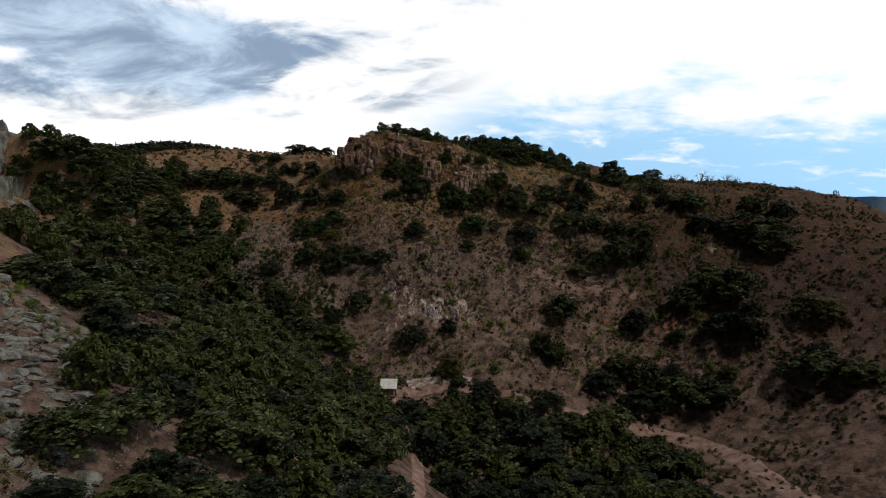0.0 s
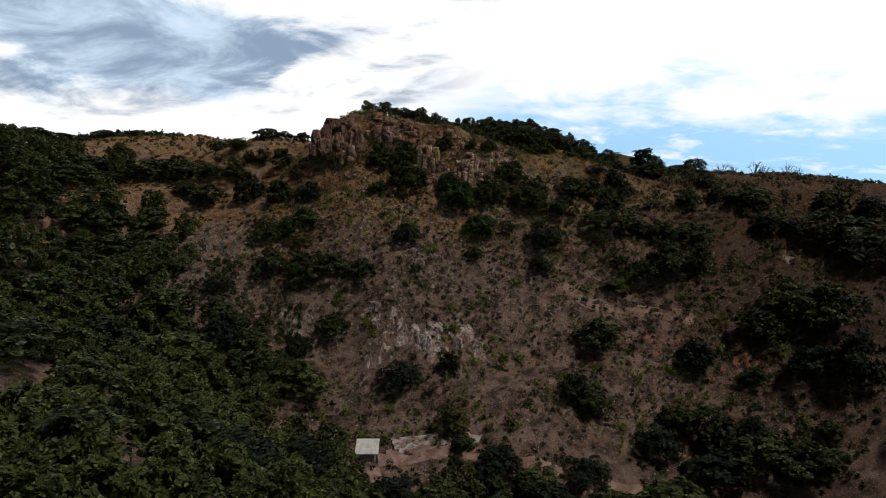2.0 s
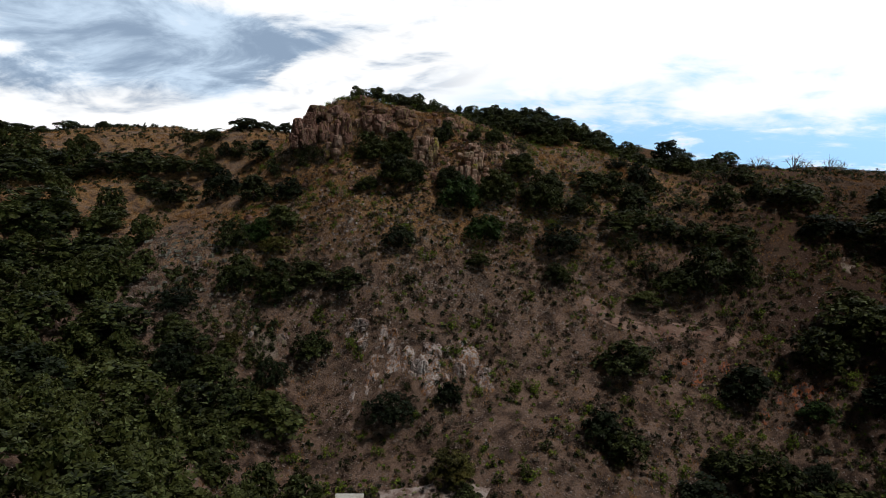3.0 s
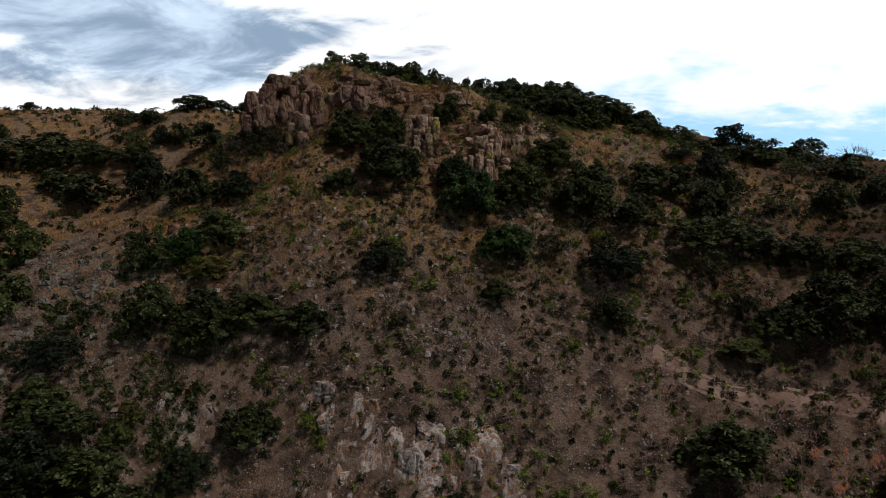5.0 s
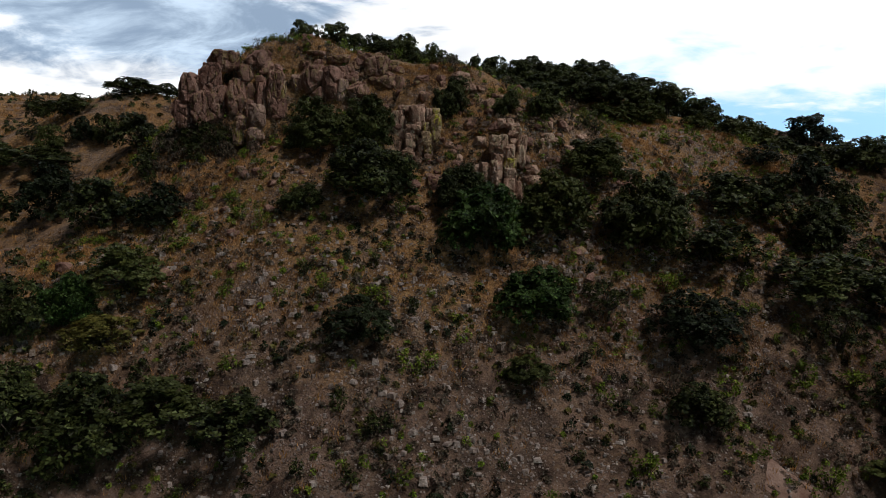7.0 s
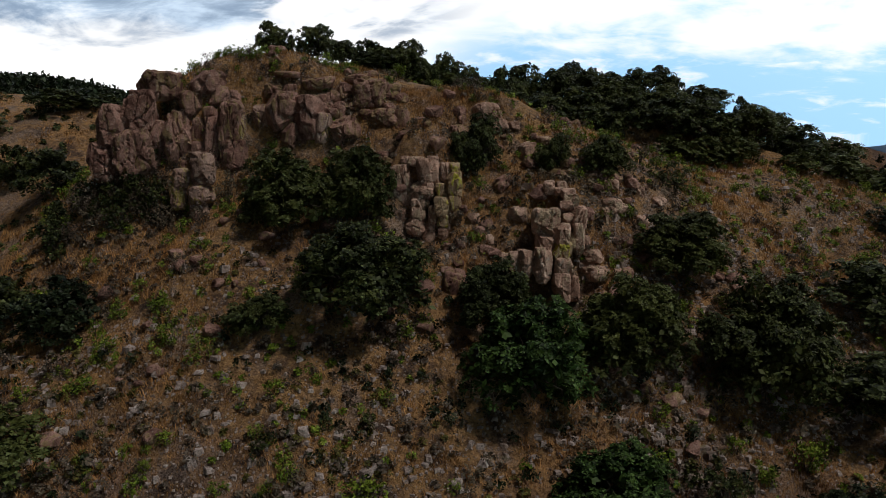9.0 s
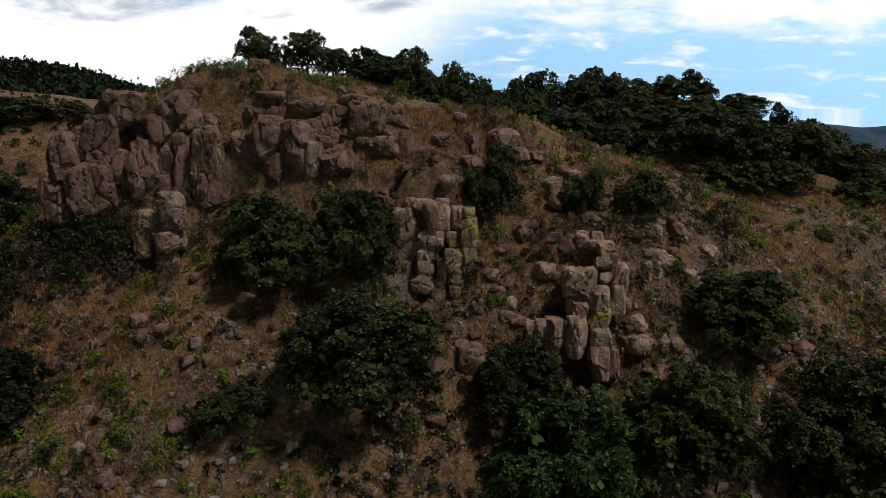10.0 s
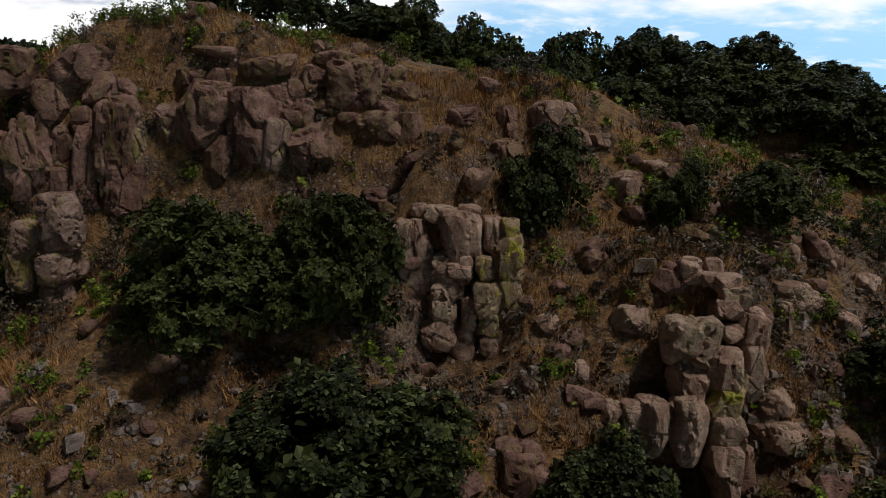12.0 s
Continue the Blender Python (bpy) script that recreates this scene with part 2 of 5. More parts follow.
STRAW = material("dry grass", straw_look((0.27, 0.13, 0.042), (0.70, 0.385, 0.15)))
DIRT = material("red dirt", dirt_look)
CALICHE = material("pale scraped earth", caliche_look)


# ---- the lie of the land ----
# soft rises and hollows: x, y, spread, height or depth
RISES = [
    (-55.0, 0.0, 22.0, 11.1), (100.0, 17.5, 35.0, 11.3), (-96.5, 40.5, 9.0, 16.2), (101.5, 49.5, 9.0, 4.6), (-82.5, 55.0, 55.0, 32.6), (-24.5, 63.0, 9.0, 3.0),
    (-15.5, 85.5, 9.0, 3.2), (-110.0, 99.0, 22.0, 21.5), (-110.0, 105.0, 35.0, 21.7), (-40.0, 112.0, 14.0, 4.7), (88.0, 121.0, 22.0, 18.2), (11.5, 121.5, 9.0, 4.7),
    (25.0, 126.0, 9.0, 3.9), (52.0, 130.5, 9.0, 3.5), (110.5, 130.5, 9.0, 5.9), (-74.0, 139.5, 9.0, 4.0), (-11.0, 148.5, 9.0, 1.5), (7.0, 177.0, 6.0, 2.6),
    (-2.0, 180.0, 6.0, 1.9), (-23.0, 183.0, 6.0, 5.5), (28.0, 183.0, 6.0, 2.5), (-8.0, 189.0, 6.0, 4.0), (10.0, 195.0, 6.0, 2.6), (-12.0, 196.0, 14.0, 6.6),
]
RISES_B = [
    (-42.5, 198.0, 9.0, 4.1), (56.5, 202.5, 9.0, 1.6), (20.5, 202.5, 9.0, 8.0), (86.0, 203.0, 14.0, 6.1), (43.0, 211.5, 9.0, 5.5), (-75.0, 245.0, 35.0, 10.0),
]
HOLLOWS = [
    (12.5, 52.5, 35.0, 9.0), (2.5, 94.5, 9.0, 4.0), (22.0, 121.0, 22.0, 6.2), (-15.5, 130.5, 9.0, 4.4), (-44.0, 143.0, 22.0, 6.9), (-20.0, 144.0, 9.0, 4.1),
    (-60.5, 153.0, 9.0, 4.5), (7.0, 157.5, 9.0, 1.6), (44.0, 168.0, 14.0, 2.8), (-47.0, 171.0, 9.0, 3.3), (28.0, 171.0, 6.0, 1.8), (-26.0, 171.0, 6.0, 3.8),
    (119.5, 171.0, 9.0, 9.2), (-61.0, 175.0, 14.0, 7.5), (74.5, 175.5, 9.0, 1.4), (-38.0, 180.0, 9.0, 5.5), (-74.0, 189.0, 9.0, 6.3), (-29.0, 192.0, 6.0, 2.5),
    (38.5, 193.5, 9.0, 2.1), (-2.0, 195.0, 6.0, 3.8), (-56.0, 198.0, 9.0, 2.4), (-11.0, 207.0, 9.0, 2.9), (117.5, 210.0, 35.0, 11.9), (65.0, 262.5, 35.0, 5.8),
]
FAR_RISES = [(-126.0, 352.0, 36.0, 16.5), (-205.0, 390.0, 50.0, 12.0), (-21.8, 182.5, 3.4, -1.3)]
# steep rock steps: x, y, half width, reach, rise
LEDGES = [(-16.5, 178.2, 6.0, 2.6, 2.4), (-9.5, 177.2, 4.0, 2.2, 1.6), (-2.8, 172.4, 2.0, 1.5, 2.6), (5.0, 169.2, 2.4, 1.5, 2.0), (1.5, 177.5, 3.5, 1.8, 1.0), (-84.0, 150.0, 14.0, 5.0, 9.0)]
TABLE = np.random.RandomState(7).rand(256, 256)


def lattice(x, y, step, seed):
    """Smooth noise from -1 to 1 with the given cell size."""
    u, v = x / step + seed * 17.3, y / step + seed * 9.1
    i, j = np.floor(u).astype(int), np.floor(v).astype(int)
    a, b = u - i, v - j
    a, b = a * a * (3 - 2 * a), b * b * (3 - 2 * b)
    i0, i1, j0, j1 = i % 256, (i + 1) % 256, j % 256, (j + 1) % 256
    low = TABLE[i0, j0] * (1 - a) + TABLE[i1, j0] * a
    top = TABLE[i0, j1] * (1 - a) + TABLE[i1, j1] * a
    return 2 * (low * (1 - b) + top * b) - 1


def land(x, y, rough=True):
    """Height of the ground in metres."""
    x, y = np.asarray(x, float), np.asarray(y, float)
    s = np.clip((y - 108) / 75, 0, 1)
    z = 3 + 45 * s * s * (3 - 2 * s)
    for sign, group in ((1, RISES + RISES_B + FAR_RISES), (-1, HOLLOWS)):
        for mx, my, spread, tall in group:
            z = z + sign * tall * np.exp(-((x - mx) ** 2 + (y - my) ** 2) / (2 * spread * spread))
    for cx, cy, half, reach, rise in LEDGES:
        v = (y - cy) / reach
        z = z + rise * v * np.exp(0.5 - 0.5 * v * v) * np.exp(-((x - cx) / half) ** 4)
    # the land falls away behind the ridge towards the open valley
    fall = np.clip((y - 215 + 0.25 * np.minimum(x, 0)) / 160, 0, 1) * np.clip((x + 60) / 120, 0, 1)
    z = z - 62 * fall * fall * (3 - 2 * fall)
    z = z - 25 * np.clip((x - 130) / 200, 0, 1) * np.clip((y - 60) / 100, 0, 1)
    if rough:
        near = np.clip(1.4 - np.maximum(np.abs(x), np.abs(y - 130)) / 250, 0, 1)
        z = z + near * (0.45 * lattice(x, y, 6.5, 1) + 0.22 * lattice(x, y, 2.6, 2) + 0.10 * lattice(x, y, 1.1, 3))
    return z


def lands(x, y):
    return float(land(np.array([x]), np.array([y]))[0])


def mesh_object(name, verts, faces, mat, parent=None, smooth=False, label=""):
    me = bpy.data.meshes.new(name)
    me.from_pydata(verts if isinstance(verts, list) else verts.tolist(), [], faces if isinstance(faces, list) else faces.tolist())
    me.materials.append(mat)
    if smooth:
        me.polygons.foreach_set("use_smooth", [True] * len(me.polygons))
    ob = new(name, me)
    if parent is not None:
        ob.parent = parent
    if label:
        ob["label"] = label
    return ob


def part(name, bm, mat, parent, label=""):
    me = bpy.data.meshes.new(name)
    bm.to_mesh(me)
    bm.free()
    me.materials.append(mat)
    ob = new(name, me)
    ob.parent = parent
    if label:
        ob["label"] = label
    return ob


def steps(lo, hi, fine, far):
    """Lines at an even spacing that widens outwards to far."""
    core = list(np.arange(lo, hi + 0.01, fine))
    out, gap, down, up = [], fine, lo, hi
    while up < far:
        gap *= 1.22
        up += gap
        down -= gap
        out.append(up)
        core.insert(0, down)
    return np.array(core + out)


def sheet(xs, ys, lift=0.0):
    gx, gy = np.meshgrid(xs, ys)
    verts = np.c_[gx.ravel(), gy.ravel(), (land(gx, gy) + lift).ravel()]
    w, h = len(xs), len(ys)
    i = (np.arange(h - 1)[:, None] * w + np.arange(w - 1)[None]).ravel()
    return verts, np.c_[i, i + 1, i + w + 1, i + w]


verts, faces = sheet(steps(-95, 95, 0.75, 3600), steps(48, 214, 0.75, 3600))
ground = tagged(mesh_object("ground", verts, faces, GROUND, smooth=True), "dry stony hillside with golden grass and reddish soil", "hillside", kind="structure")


def ribbon(name, line, width, mat, lift, across=7, wear=0.12):
    """A track laid over the ground along a line of (x, y)."""
    pts = []
    for k in range(len(line) - 1):
        p0, p1, p2, p3 = (Vector(line[max(0, min(len(line) - 1, k + d))]) for d in (-1, 0, 1, 2))
        for s in np.linspace(0, 1, 14, endpoint=False):
            pts.append(0.5 * ((2 * p1) + (p2 - p0) * s + (2 * p0 - 5 * p1 + 4 * p2 - p3) * s * s + (3 * p1 - p0 - 3 * p2 + p3) * s ** 3))
    verts, faces = [], []
    for k, p in enumerate(pts):
        way = (pts[min(k + 1, len(pts) - 1)] - pts[max(k - 1, 0)]).normalized()
        for a in range(across):
            u = a / (across - 1) * 2 - 1
            half = width / 2 * (1 + 0.25 * float(lattice(np.array([p.x]), np.array([p.y]), 3.0, 5 + (u > 0))[0]))
            q = p + Vector((-way.y, way.x)) * u * half
            rut = -wear * (abs(abs(u) - 0.45) < 0.2) - (0.25 if abs(u) == 1 else 0)
            verts.append((q.x, q.y, lands(q.x, q.y) + lift + rut))
    for k in range(len(pts) - 1):
        for a in range(across - 1):
            i = k * across + a
            faces.append((i, i + across, i + across + 1, i + 1))
    return mesh_object(name, verts, faces, mat, smooth=True)


ROAD = [(-8.0, 121.0), (-1.5, 121.8), (4.4, 120.6), (9.1, 118.9), (13.8, 118.0), (21.2, 117.0), (28.1, 118.0), (36.7, 115.3), (41.9, 112.0), (44.0, 107.0), (44.9, 101.9), (46.4, 93.4), (48.0, 80.0), (49.0, 50.0)]
road = tagged(ribbon("road", ROAD, 2.9, DIRT, 0.28), "narrow rutted dirt road of reddish earth", "dirt road", kind="structure")
TRACK = [(-8.5, 119.0), (-5.5, 108.0), (-3.5, 98.0), (-3.0, 88.0), (-2.6, 76.0), (-2.0, 60.0)]
track = tagged(ribbon("track", TRACK, 1.7, DIRT, 0.22), "pale stony footpath through the valley trees", "path", kind="structure")

terrace = tagged(ribbon("bare_terrace", [(19.5, 148.4), (24.4, 145.8), (27.8, 145.0), (31.7, 144.8), (35.4, 144.2), (38.8, 142.2)], 2.4, DIRT, 0.03, 9, 0.04), "bare pinkish earth terrace above the eroded bank", "bare earth", kind="structure")
patch = tagged(ribbon("scraped_earth", [(-6.2, 123.4), (-3.0, 124.2), (1.0, 124.0), (4.8, 122.4)], 3.2, CALICHE, 0.32, 7, 0.0), "pale scraped earth beside the road", "bare earth", kind="structure")

# ---- rock ----
def stone_mesh(seed, detail, blocky):
    """A weathered stone of unit size: a rounded block with flat breaks."""
    rnd = random.Random(seed)
    bm = bmesh.new()
    bmesh.ops.create_icosphere(bm, subdivisions=detail, radius=1.0)
    cuts = []
    for _ in range(9):
        way = Vector((rnd.gauss(0, 1), rnd.gauss(0, 1), rnd.gauss(0, 0.8))).normalized()
        cuts.append((way, rnd.uniform(0.62, 0.92)))
    shift = Vector((rnd.uniform(-50, 50), rnd.uniform(-50, 50), rnd.uniform(-50, 50)))
    for v in bm.verts:
        p = v.co.copy()
        p /= (abs(p.x) ** blocky + abs(p.y) ** blocky + abs(p.z) ** blocky) ** (1 / blocky)
        for way, far in cuts:
            over = p.dot(way) - far
            if over > 0:
                p -= way * over
        p += v.co * (0.10 * noise.noise(p * 1.7 + shift) + 0.05 * noise.noise(p * 4.1 + shift) + 0.03 * noise.noise(p * 9.0 + shift))
        v.co = p * 0.58
    for f in bm.faces:
        f.smooth = detail > 2
    me = bpy.data.meshes.new("stone")
    bm.to_mesh(me)
    bm.free()
    return me


COARSE_STONES = [stone_mesh(300 + k, 2, 3.5) for k in range(6)]


def stone(name, meshes, mat, m, parent=None):
    me = random.choice(meshes)
    key = me.name + mat.name
    if key not in STONE_LOOKS:
        STONE_LOOKS[key] = me.copy()
        STONE_LOOKS[key].materials.clear()
        STONE_LOOKS[key].materials.append(mat)
    ob = new(name, STONE_LOOKS[key])
    ob.parent = parent
    ob.matrix_basis = m
    return ob


STONE_LOOKS = {}


def rock_block(name, sx, sy, sz, mat, parent, m, seed, detail=4, cell=0.75, square=7.0, cut=(0.66, 0.96)):
    """A block of rock at true size: rounded corners, joints and flakes worked into its faces."""
    rnd = random.Random(seed)
    bm = bmesh.new()
    bmesh.ops.create_icosphere(bm, subdivisions=detail, radius=1.0)
    shift = Vector((rnd.uniform(-90, 90), rnd.uniform(-90, 90), rnd.uniform(-90, 90)))
    cuts = [(Vector((rnd.gauss(0, 1), rnd.gauss(0, 1), rnd.gauss(0, 0.7))).normalized(), rnd.uniform(*cut)) for _ in range(16)]
    half = Vector((sx / 2, sy / 2, sz / 2))
    for v in bm.verts:
        p = v.co.copy()
        out = p.copy()
        p /= (abs(p.x) ** square + abs(p.y) ** square + abs(p.z) ** square) ** (1 / square)
        for way, far in cuts:
            over = p.dot(way) - far
            if over > 0:
                p -= way * over
        q = Vector((p.x * half.x, p.y * half.y, p.z * half.z))
        far, near = noise.voronoi(Vector((q.x / cell, q.y / cell, q.z / cell * 0.6)) + shift)
        joint = max(0.0, 1 - (far[1] - far[0]) / 0.07)
        tilt = noise.noise(near[0] * 3.7)
        push = 0.30 * tilt - 0.26 * joint + 0.05 * noise.noise(q * 0.9 + shift) + 0.06 * noise.noise(q * 2.6 + shift) + 0.03 * noise.noise(q * 6.0 + shift)
        v.co = q + out * push * min(1.0, max(0.2, min(sx, sz) / 2.4))
    ob = part(name, bm, mat, parent)
    ob.matrix_basis = m
    return ob


def rock_group(name, label, stock, square=8.0, cut=(1.0, 1.4), cell=0.8, tilt=3.0, category="rock outcrop", core=None):
    """Fast rock as one thing with a part for each block; stock: pairs of a material and its blocks."""
    first = stock[0][1][0]
    base = tagged(new(name), label, category)
    base.location = (first[0], first[1], lands(first[0], first[1]))
    back = base.matrix_basis.inverted()
    for mat, blocks in stock:
        for x, y, z, sx, sy, sz in blocks:
            m = pose(x, y, z, random.uniform(-tilt, tilt), random.uniform(-tilt, tilt), random.uniform(-3 * tilt, 3 * tilt))
            rock_block("block", sx * 1.06, sy * 1.06, sz * 1.06, mat, base, back @ m, random.random(), 5 if max(sx, sz) > 1.7 else 4, cell, square, cut)
    for x, y, z, sx, sy, sz in core or []:
        rock_block("core", sx, sy, sz, stock[0][0], base, back @ pose(x, y, z, -8, 0, 0), random.random(), 4, cell, 5.0, cut)
    return base


# blocks: x, y, z, width, depth, height
CRAG_COLUMNS = [
    (-22.2, 179.2, 55.4, 2.8, 2.4, 2.0), (-18.7, 179.9, 55.6, 2.4, 2.6, 1.6), (-19.8, 179.2, 54.1, 1.8, 2.1, 1.8), (-20.7, 178.3, 51.5, 2.0, 2.5, 4.1), (-19.2, 178.3, 52.2, 0.9, 1.1, 1.8),
    (-18.2, 178.0, 51.2, 1.2, 2.2, 3.7), (-18.2, 178.6, 53.2, 1.1, 1.3, 1.4), (-16.9, 178.1, 51.6, 1.6, 2.6, 5.1), (-16.7, 178.9, 54.3, 1.0, 1.1, 1.4), (-22.3, 178.4, 50.8, 1.9, 2.3, 3.9),
    (-16.3, 177.4, 50.3, 1.4, 1.6, 2.3), (-19.0, 177.6, 50.3, 0.9, 1.3, 2.1), (-17.8, 179.1, 54.6, 1.3, 1.5, 1.4), (-23.1, 177.9, 53.5, 2.2, 2.0, 2.7), (-25.0, 177.4, 52.3, 2.0, 2.2, 3.1),
    (-23.4, 177.0, 50.5, 2.5, 2.2, 3.5), (-25.4, 176.9, 50.0, 2.0, 2.0, 2.5),
]
CRAG_LICHEN = [
    (-16.2, 178.2, 52.6, 1.1, 1.4, 2.3), (-14.6, 178.4, 53.0, 1.2, 1.4, 2.0), (-10.1, 177.7, 52.3, 1.2, 1.4, 2.1),
]
CRAG_SLABS = [
    (-13.9, 179.1, 55.0, 1.3, 1.5, 1.1), (-12.7, 178.9, 55.1, 1.0, 1.2, 0.8), (-13.0, 178.5, 53.5, 2.6, 2.6, 2.7), (-11.0, 178.1, 52.8, 2.7, 2.6, 3.5), (-8.5, 177.6, 52.1, 2.0, 2.3, 2.0),
    (-12.4, 177.7, 51.8, 1.4, 1.6, 1.9), (-9.0, 178.2, 53.5, 1.0, 1.1, 1.3), (-10.3, 178.6, 54.2, 1.6, 1.8, 1.2),
]
CRAG_LEDGES = [
    (-6.9, 179.0, 54.8, 2.7, 2.6, 2.1), (-8.7, 179.0, 55.0, 1.1, 1.3, 1.3), (-10.6, 179.4, 55.6, 2.3, 2.6, 0.8), (-9.4, 178.7, 54.6, 0.8, 0.9, 0.8), (-8.2, 178.3, 53.9, 0.9, 1.1, 0.6),
    (-5.8, 177.8, 53.0, 1.6, 1.8, 1.3), (-4.5, 177.6, 52.9, 1.2, 1.3, 1.4), (-5.6, 178.3, 53.8, 1.1, 1.2, 0.6), (-14.2, 182.2, 58.1, 1.3, 1.5, 0.8), (-7.0, 177.9, 53.2, 1.1, 1.2, 0.8),
    (-12.8, 179.5, 56.2, 1.7, 2.0, 0.5), (-4.8, 179.4, 54.5, 1.2, 1.4, 0.7), (-7.9, 180.0, 55.9, 1.5, 1.7, 0.6),
]
SPIRE = [
    (-17.8, 174.6, 49.6, 1.6, 1.8, 2.1), (-18.0, 174.5, 47.9, 1.5, 1.8, 1.3), (-18.1, 174.4, 46.7, 1.2, 1.4, 2.0), (-19.3, 174.8, 49.0, 1.2, 1.4, 1.3), (-19.6, 174.7, 47.7, 1.0, 1.1, 1.7),
]
PILLAR = [
    (-4.3, 172.9, 48.4, 1.4, 1.6, 3.1), (-4.6, 172.6, 46.1, 1.2, 1.6, 2.1), (-4.1, 173.1, 50.3, 0.6, 0.6, 0.5), (-3.4, 173.0, 50.2, 1.0, 1.1, 0.6), (-2.6, 172.4, 49.6, 1.4, 1.6, 1.6),
    (-2.3, 172.5, 50.4, 0.7, 0.9, 0.3), (-2.9, 172.2, 48.3, 1.4, 1.4, 1.1), (-2.7, 171.7, 48.4, 0.8, 0.9, 0.5), (-3.1, 172.1, 47.6, 1.1, 1.4, 0.8), (-3.3, 172.0, 46.9, 1.0, 1.4, 1.0),
    (-3.4, 171.8, 46.1, 1.2, 1.4, 1.1), (-2.5, 171.9, 45.6, 1.0, 1.2, 1.4), (-1.5, 172.4, 49.5, 0.7, 1.4, 1.3),
]
PILLAR_B = [
    (-5.7, 172.9, 46.8, 0.7, 1.3, 3.0), (-1.6, 171.5, 45.7, 0.7, 0.8, 0.8), (-1.3, 171.6, 45.8, 0.5, 0.7, 1.1), (-4.6, 172.4, 49.5, 0.6, 0.6, 0.9), (-0.7, 171.6, 47.9, 0.3, 0.5, 0.9),
    (-2.3, 171.9, 46.8, 0.6, 1.2, 1.2),
]
PILLAR_LICHEN = [
    (-0.9, 171.9, 49.8, 0.6, 0.7, 0.7), (-1.0, 171.8, 48.8, 1.0, 1.3, 1.6), (-0.9, 171.8, 47.1, 0.8, 1.3, 2.0), (-1.8, 171.7, 48.6, 0.6, 0.7, 0.5), (-1.7, 171.7, 48.3, 0.6, 0.7, 0.5),
    (-1.7, 171.6, 47.4, 1.0, 1.2, 1.2), (-1.6, 171.5, 46.5, 0.7, 0.8, 0.9),
]
STACK = [
    (4.5, 168.7, 46.8, 1.5, 1.6, 1.5), (4.5, 168.5, 45.5, 1.1, 1.5, 1.3), (5.4, 168.2, 46.1, 0.9, 1.3, 1.2), (3.2, 167.8, 44.3, 0.9, 1.4, 1.7), (4.2, 167.7, 44.3, 1.1, 1.4, 1.7),
    (2.5, 168.0, 44.4, 0.6, 0.8, 1.3), (2.0, 168.2, 44.4, 0.7, 0.8, 1.0), (4.1, 167.4, 45.1, 0.7, 0.8, 0.6), (5.5, 167.9, 44.1, 1.0, 1.4, 1.3), (5.3, 167.5, 43.0, 0.9, 1.4, 1.7),
    (6.1, 167.8, 42.9, 0.7, 0.8, 1.4),
]
STACK_TOP = [
    (6.1, 169.4, 48.0, 0.9, 1.0, 0.7), (5.8, 169.1, 47.7, 0.8, 0.9, 0.6), (6.5, 169.0, 46.9, 0.9, 1.4, 1.2), (6.5, 168.8, 45.8, 0.7, 1.3, 1.9), (5.8, 168.8, 47.0, 0.6, 0.7, 0.6),
    (6.8, 169.3, 47.3, 0.6, 0.7, 0.7), (4.9, 170.2, 48.7, 0.7, 0.8, 0.8), (5.7, 170.3, 48.8, 0.6, 0.7, 0.6), (5.4, 170.0, 48.5, 0.6, 0.6, 0.5), (6.0, 169.8, 48.4, 0.8, 0.9, 0.5),
]
STACK_LICHEN = [
    (5.4, 168.1, 45.1, 1.2, 1.3, 1.0), (6.1, 168.4, 45.7, 0.4, 0.5, 0.9),
]
BOULDERS = [
    (9.1, 171.8, 47.3, 1.3, 1.5, 1.1), (9.6, 171.7, 47.2, 1.1, 1.2, 0.7), (9.1, 173.2, 48.6, 1.3, 1.5, 0.9), (8.5, 170.9, 46.7, 0.5, 0.8, 1.3), (3.0, 170.2, 47.0, 1.0, 1.2, 0.9),
    (7.4, 169.1, 44.6, 1.2, 1.4, 0.9), (7.1, 168.9, 44.0, 0.9, 1.1, 1.0), (7.6, 168.5, 43.7, 1.2, 1.4, 0.9), (6.9, 169.4, 45.3, 0.7, 0.8, 1.0), (11.2, 173.1, 48.2, 0.6, 0.7, 0.9),
    (12.4, 172.9, 47.5, 0.9, 1.1, 0.8), (-0.6, 176.9, 51.7, 1.3, 1.4, 1.7), (1.4, 178.0, 53.4, 1.8, 2.0, 1.4), (2.2, 177.6, 52.6, 1.4, 1.6, 0.9),
]
BOULDERS_B = [
    (4.2, 175.5, 50.5, 1.1, 1.3, 1.8), (5.4, 176.3, 51.5, 1.1, 1.2, 0.6), (0.3, 170.5, 46.7, 0.7, 0.8, 0.7), (1.1, 169.3, 45.6, 0.6, 0.7, 0.7), (-3.3, 177.3, 52.8, 0.9, 1.1, 0.6),
    (-2.2, 178.3, 53.5, 1.2, 1.4, 0.9), (3.3, 177.5, 52.5, 0.9, 1.1, 0.6), (-5.8, 175.8, 50.3, 1.3, 1.5, 0.9), (2.0, 168.4, 44.6, 0.6, 0.7, 0.4), (-1.0, 166.9, 43.4, 1.3, 1.5, 1.4),
    (9.0, 168.2, 43.7, 1.1, 1.2, 0.7), (11.0, 171.3, 46.4, 0.8, 0.9, 0.8), (9.0, 169.7, 45.4, 0.6, 0.6, 0.6), (11.0, 169.1, 44.4, 0.5, 0.6, 0.7),
]
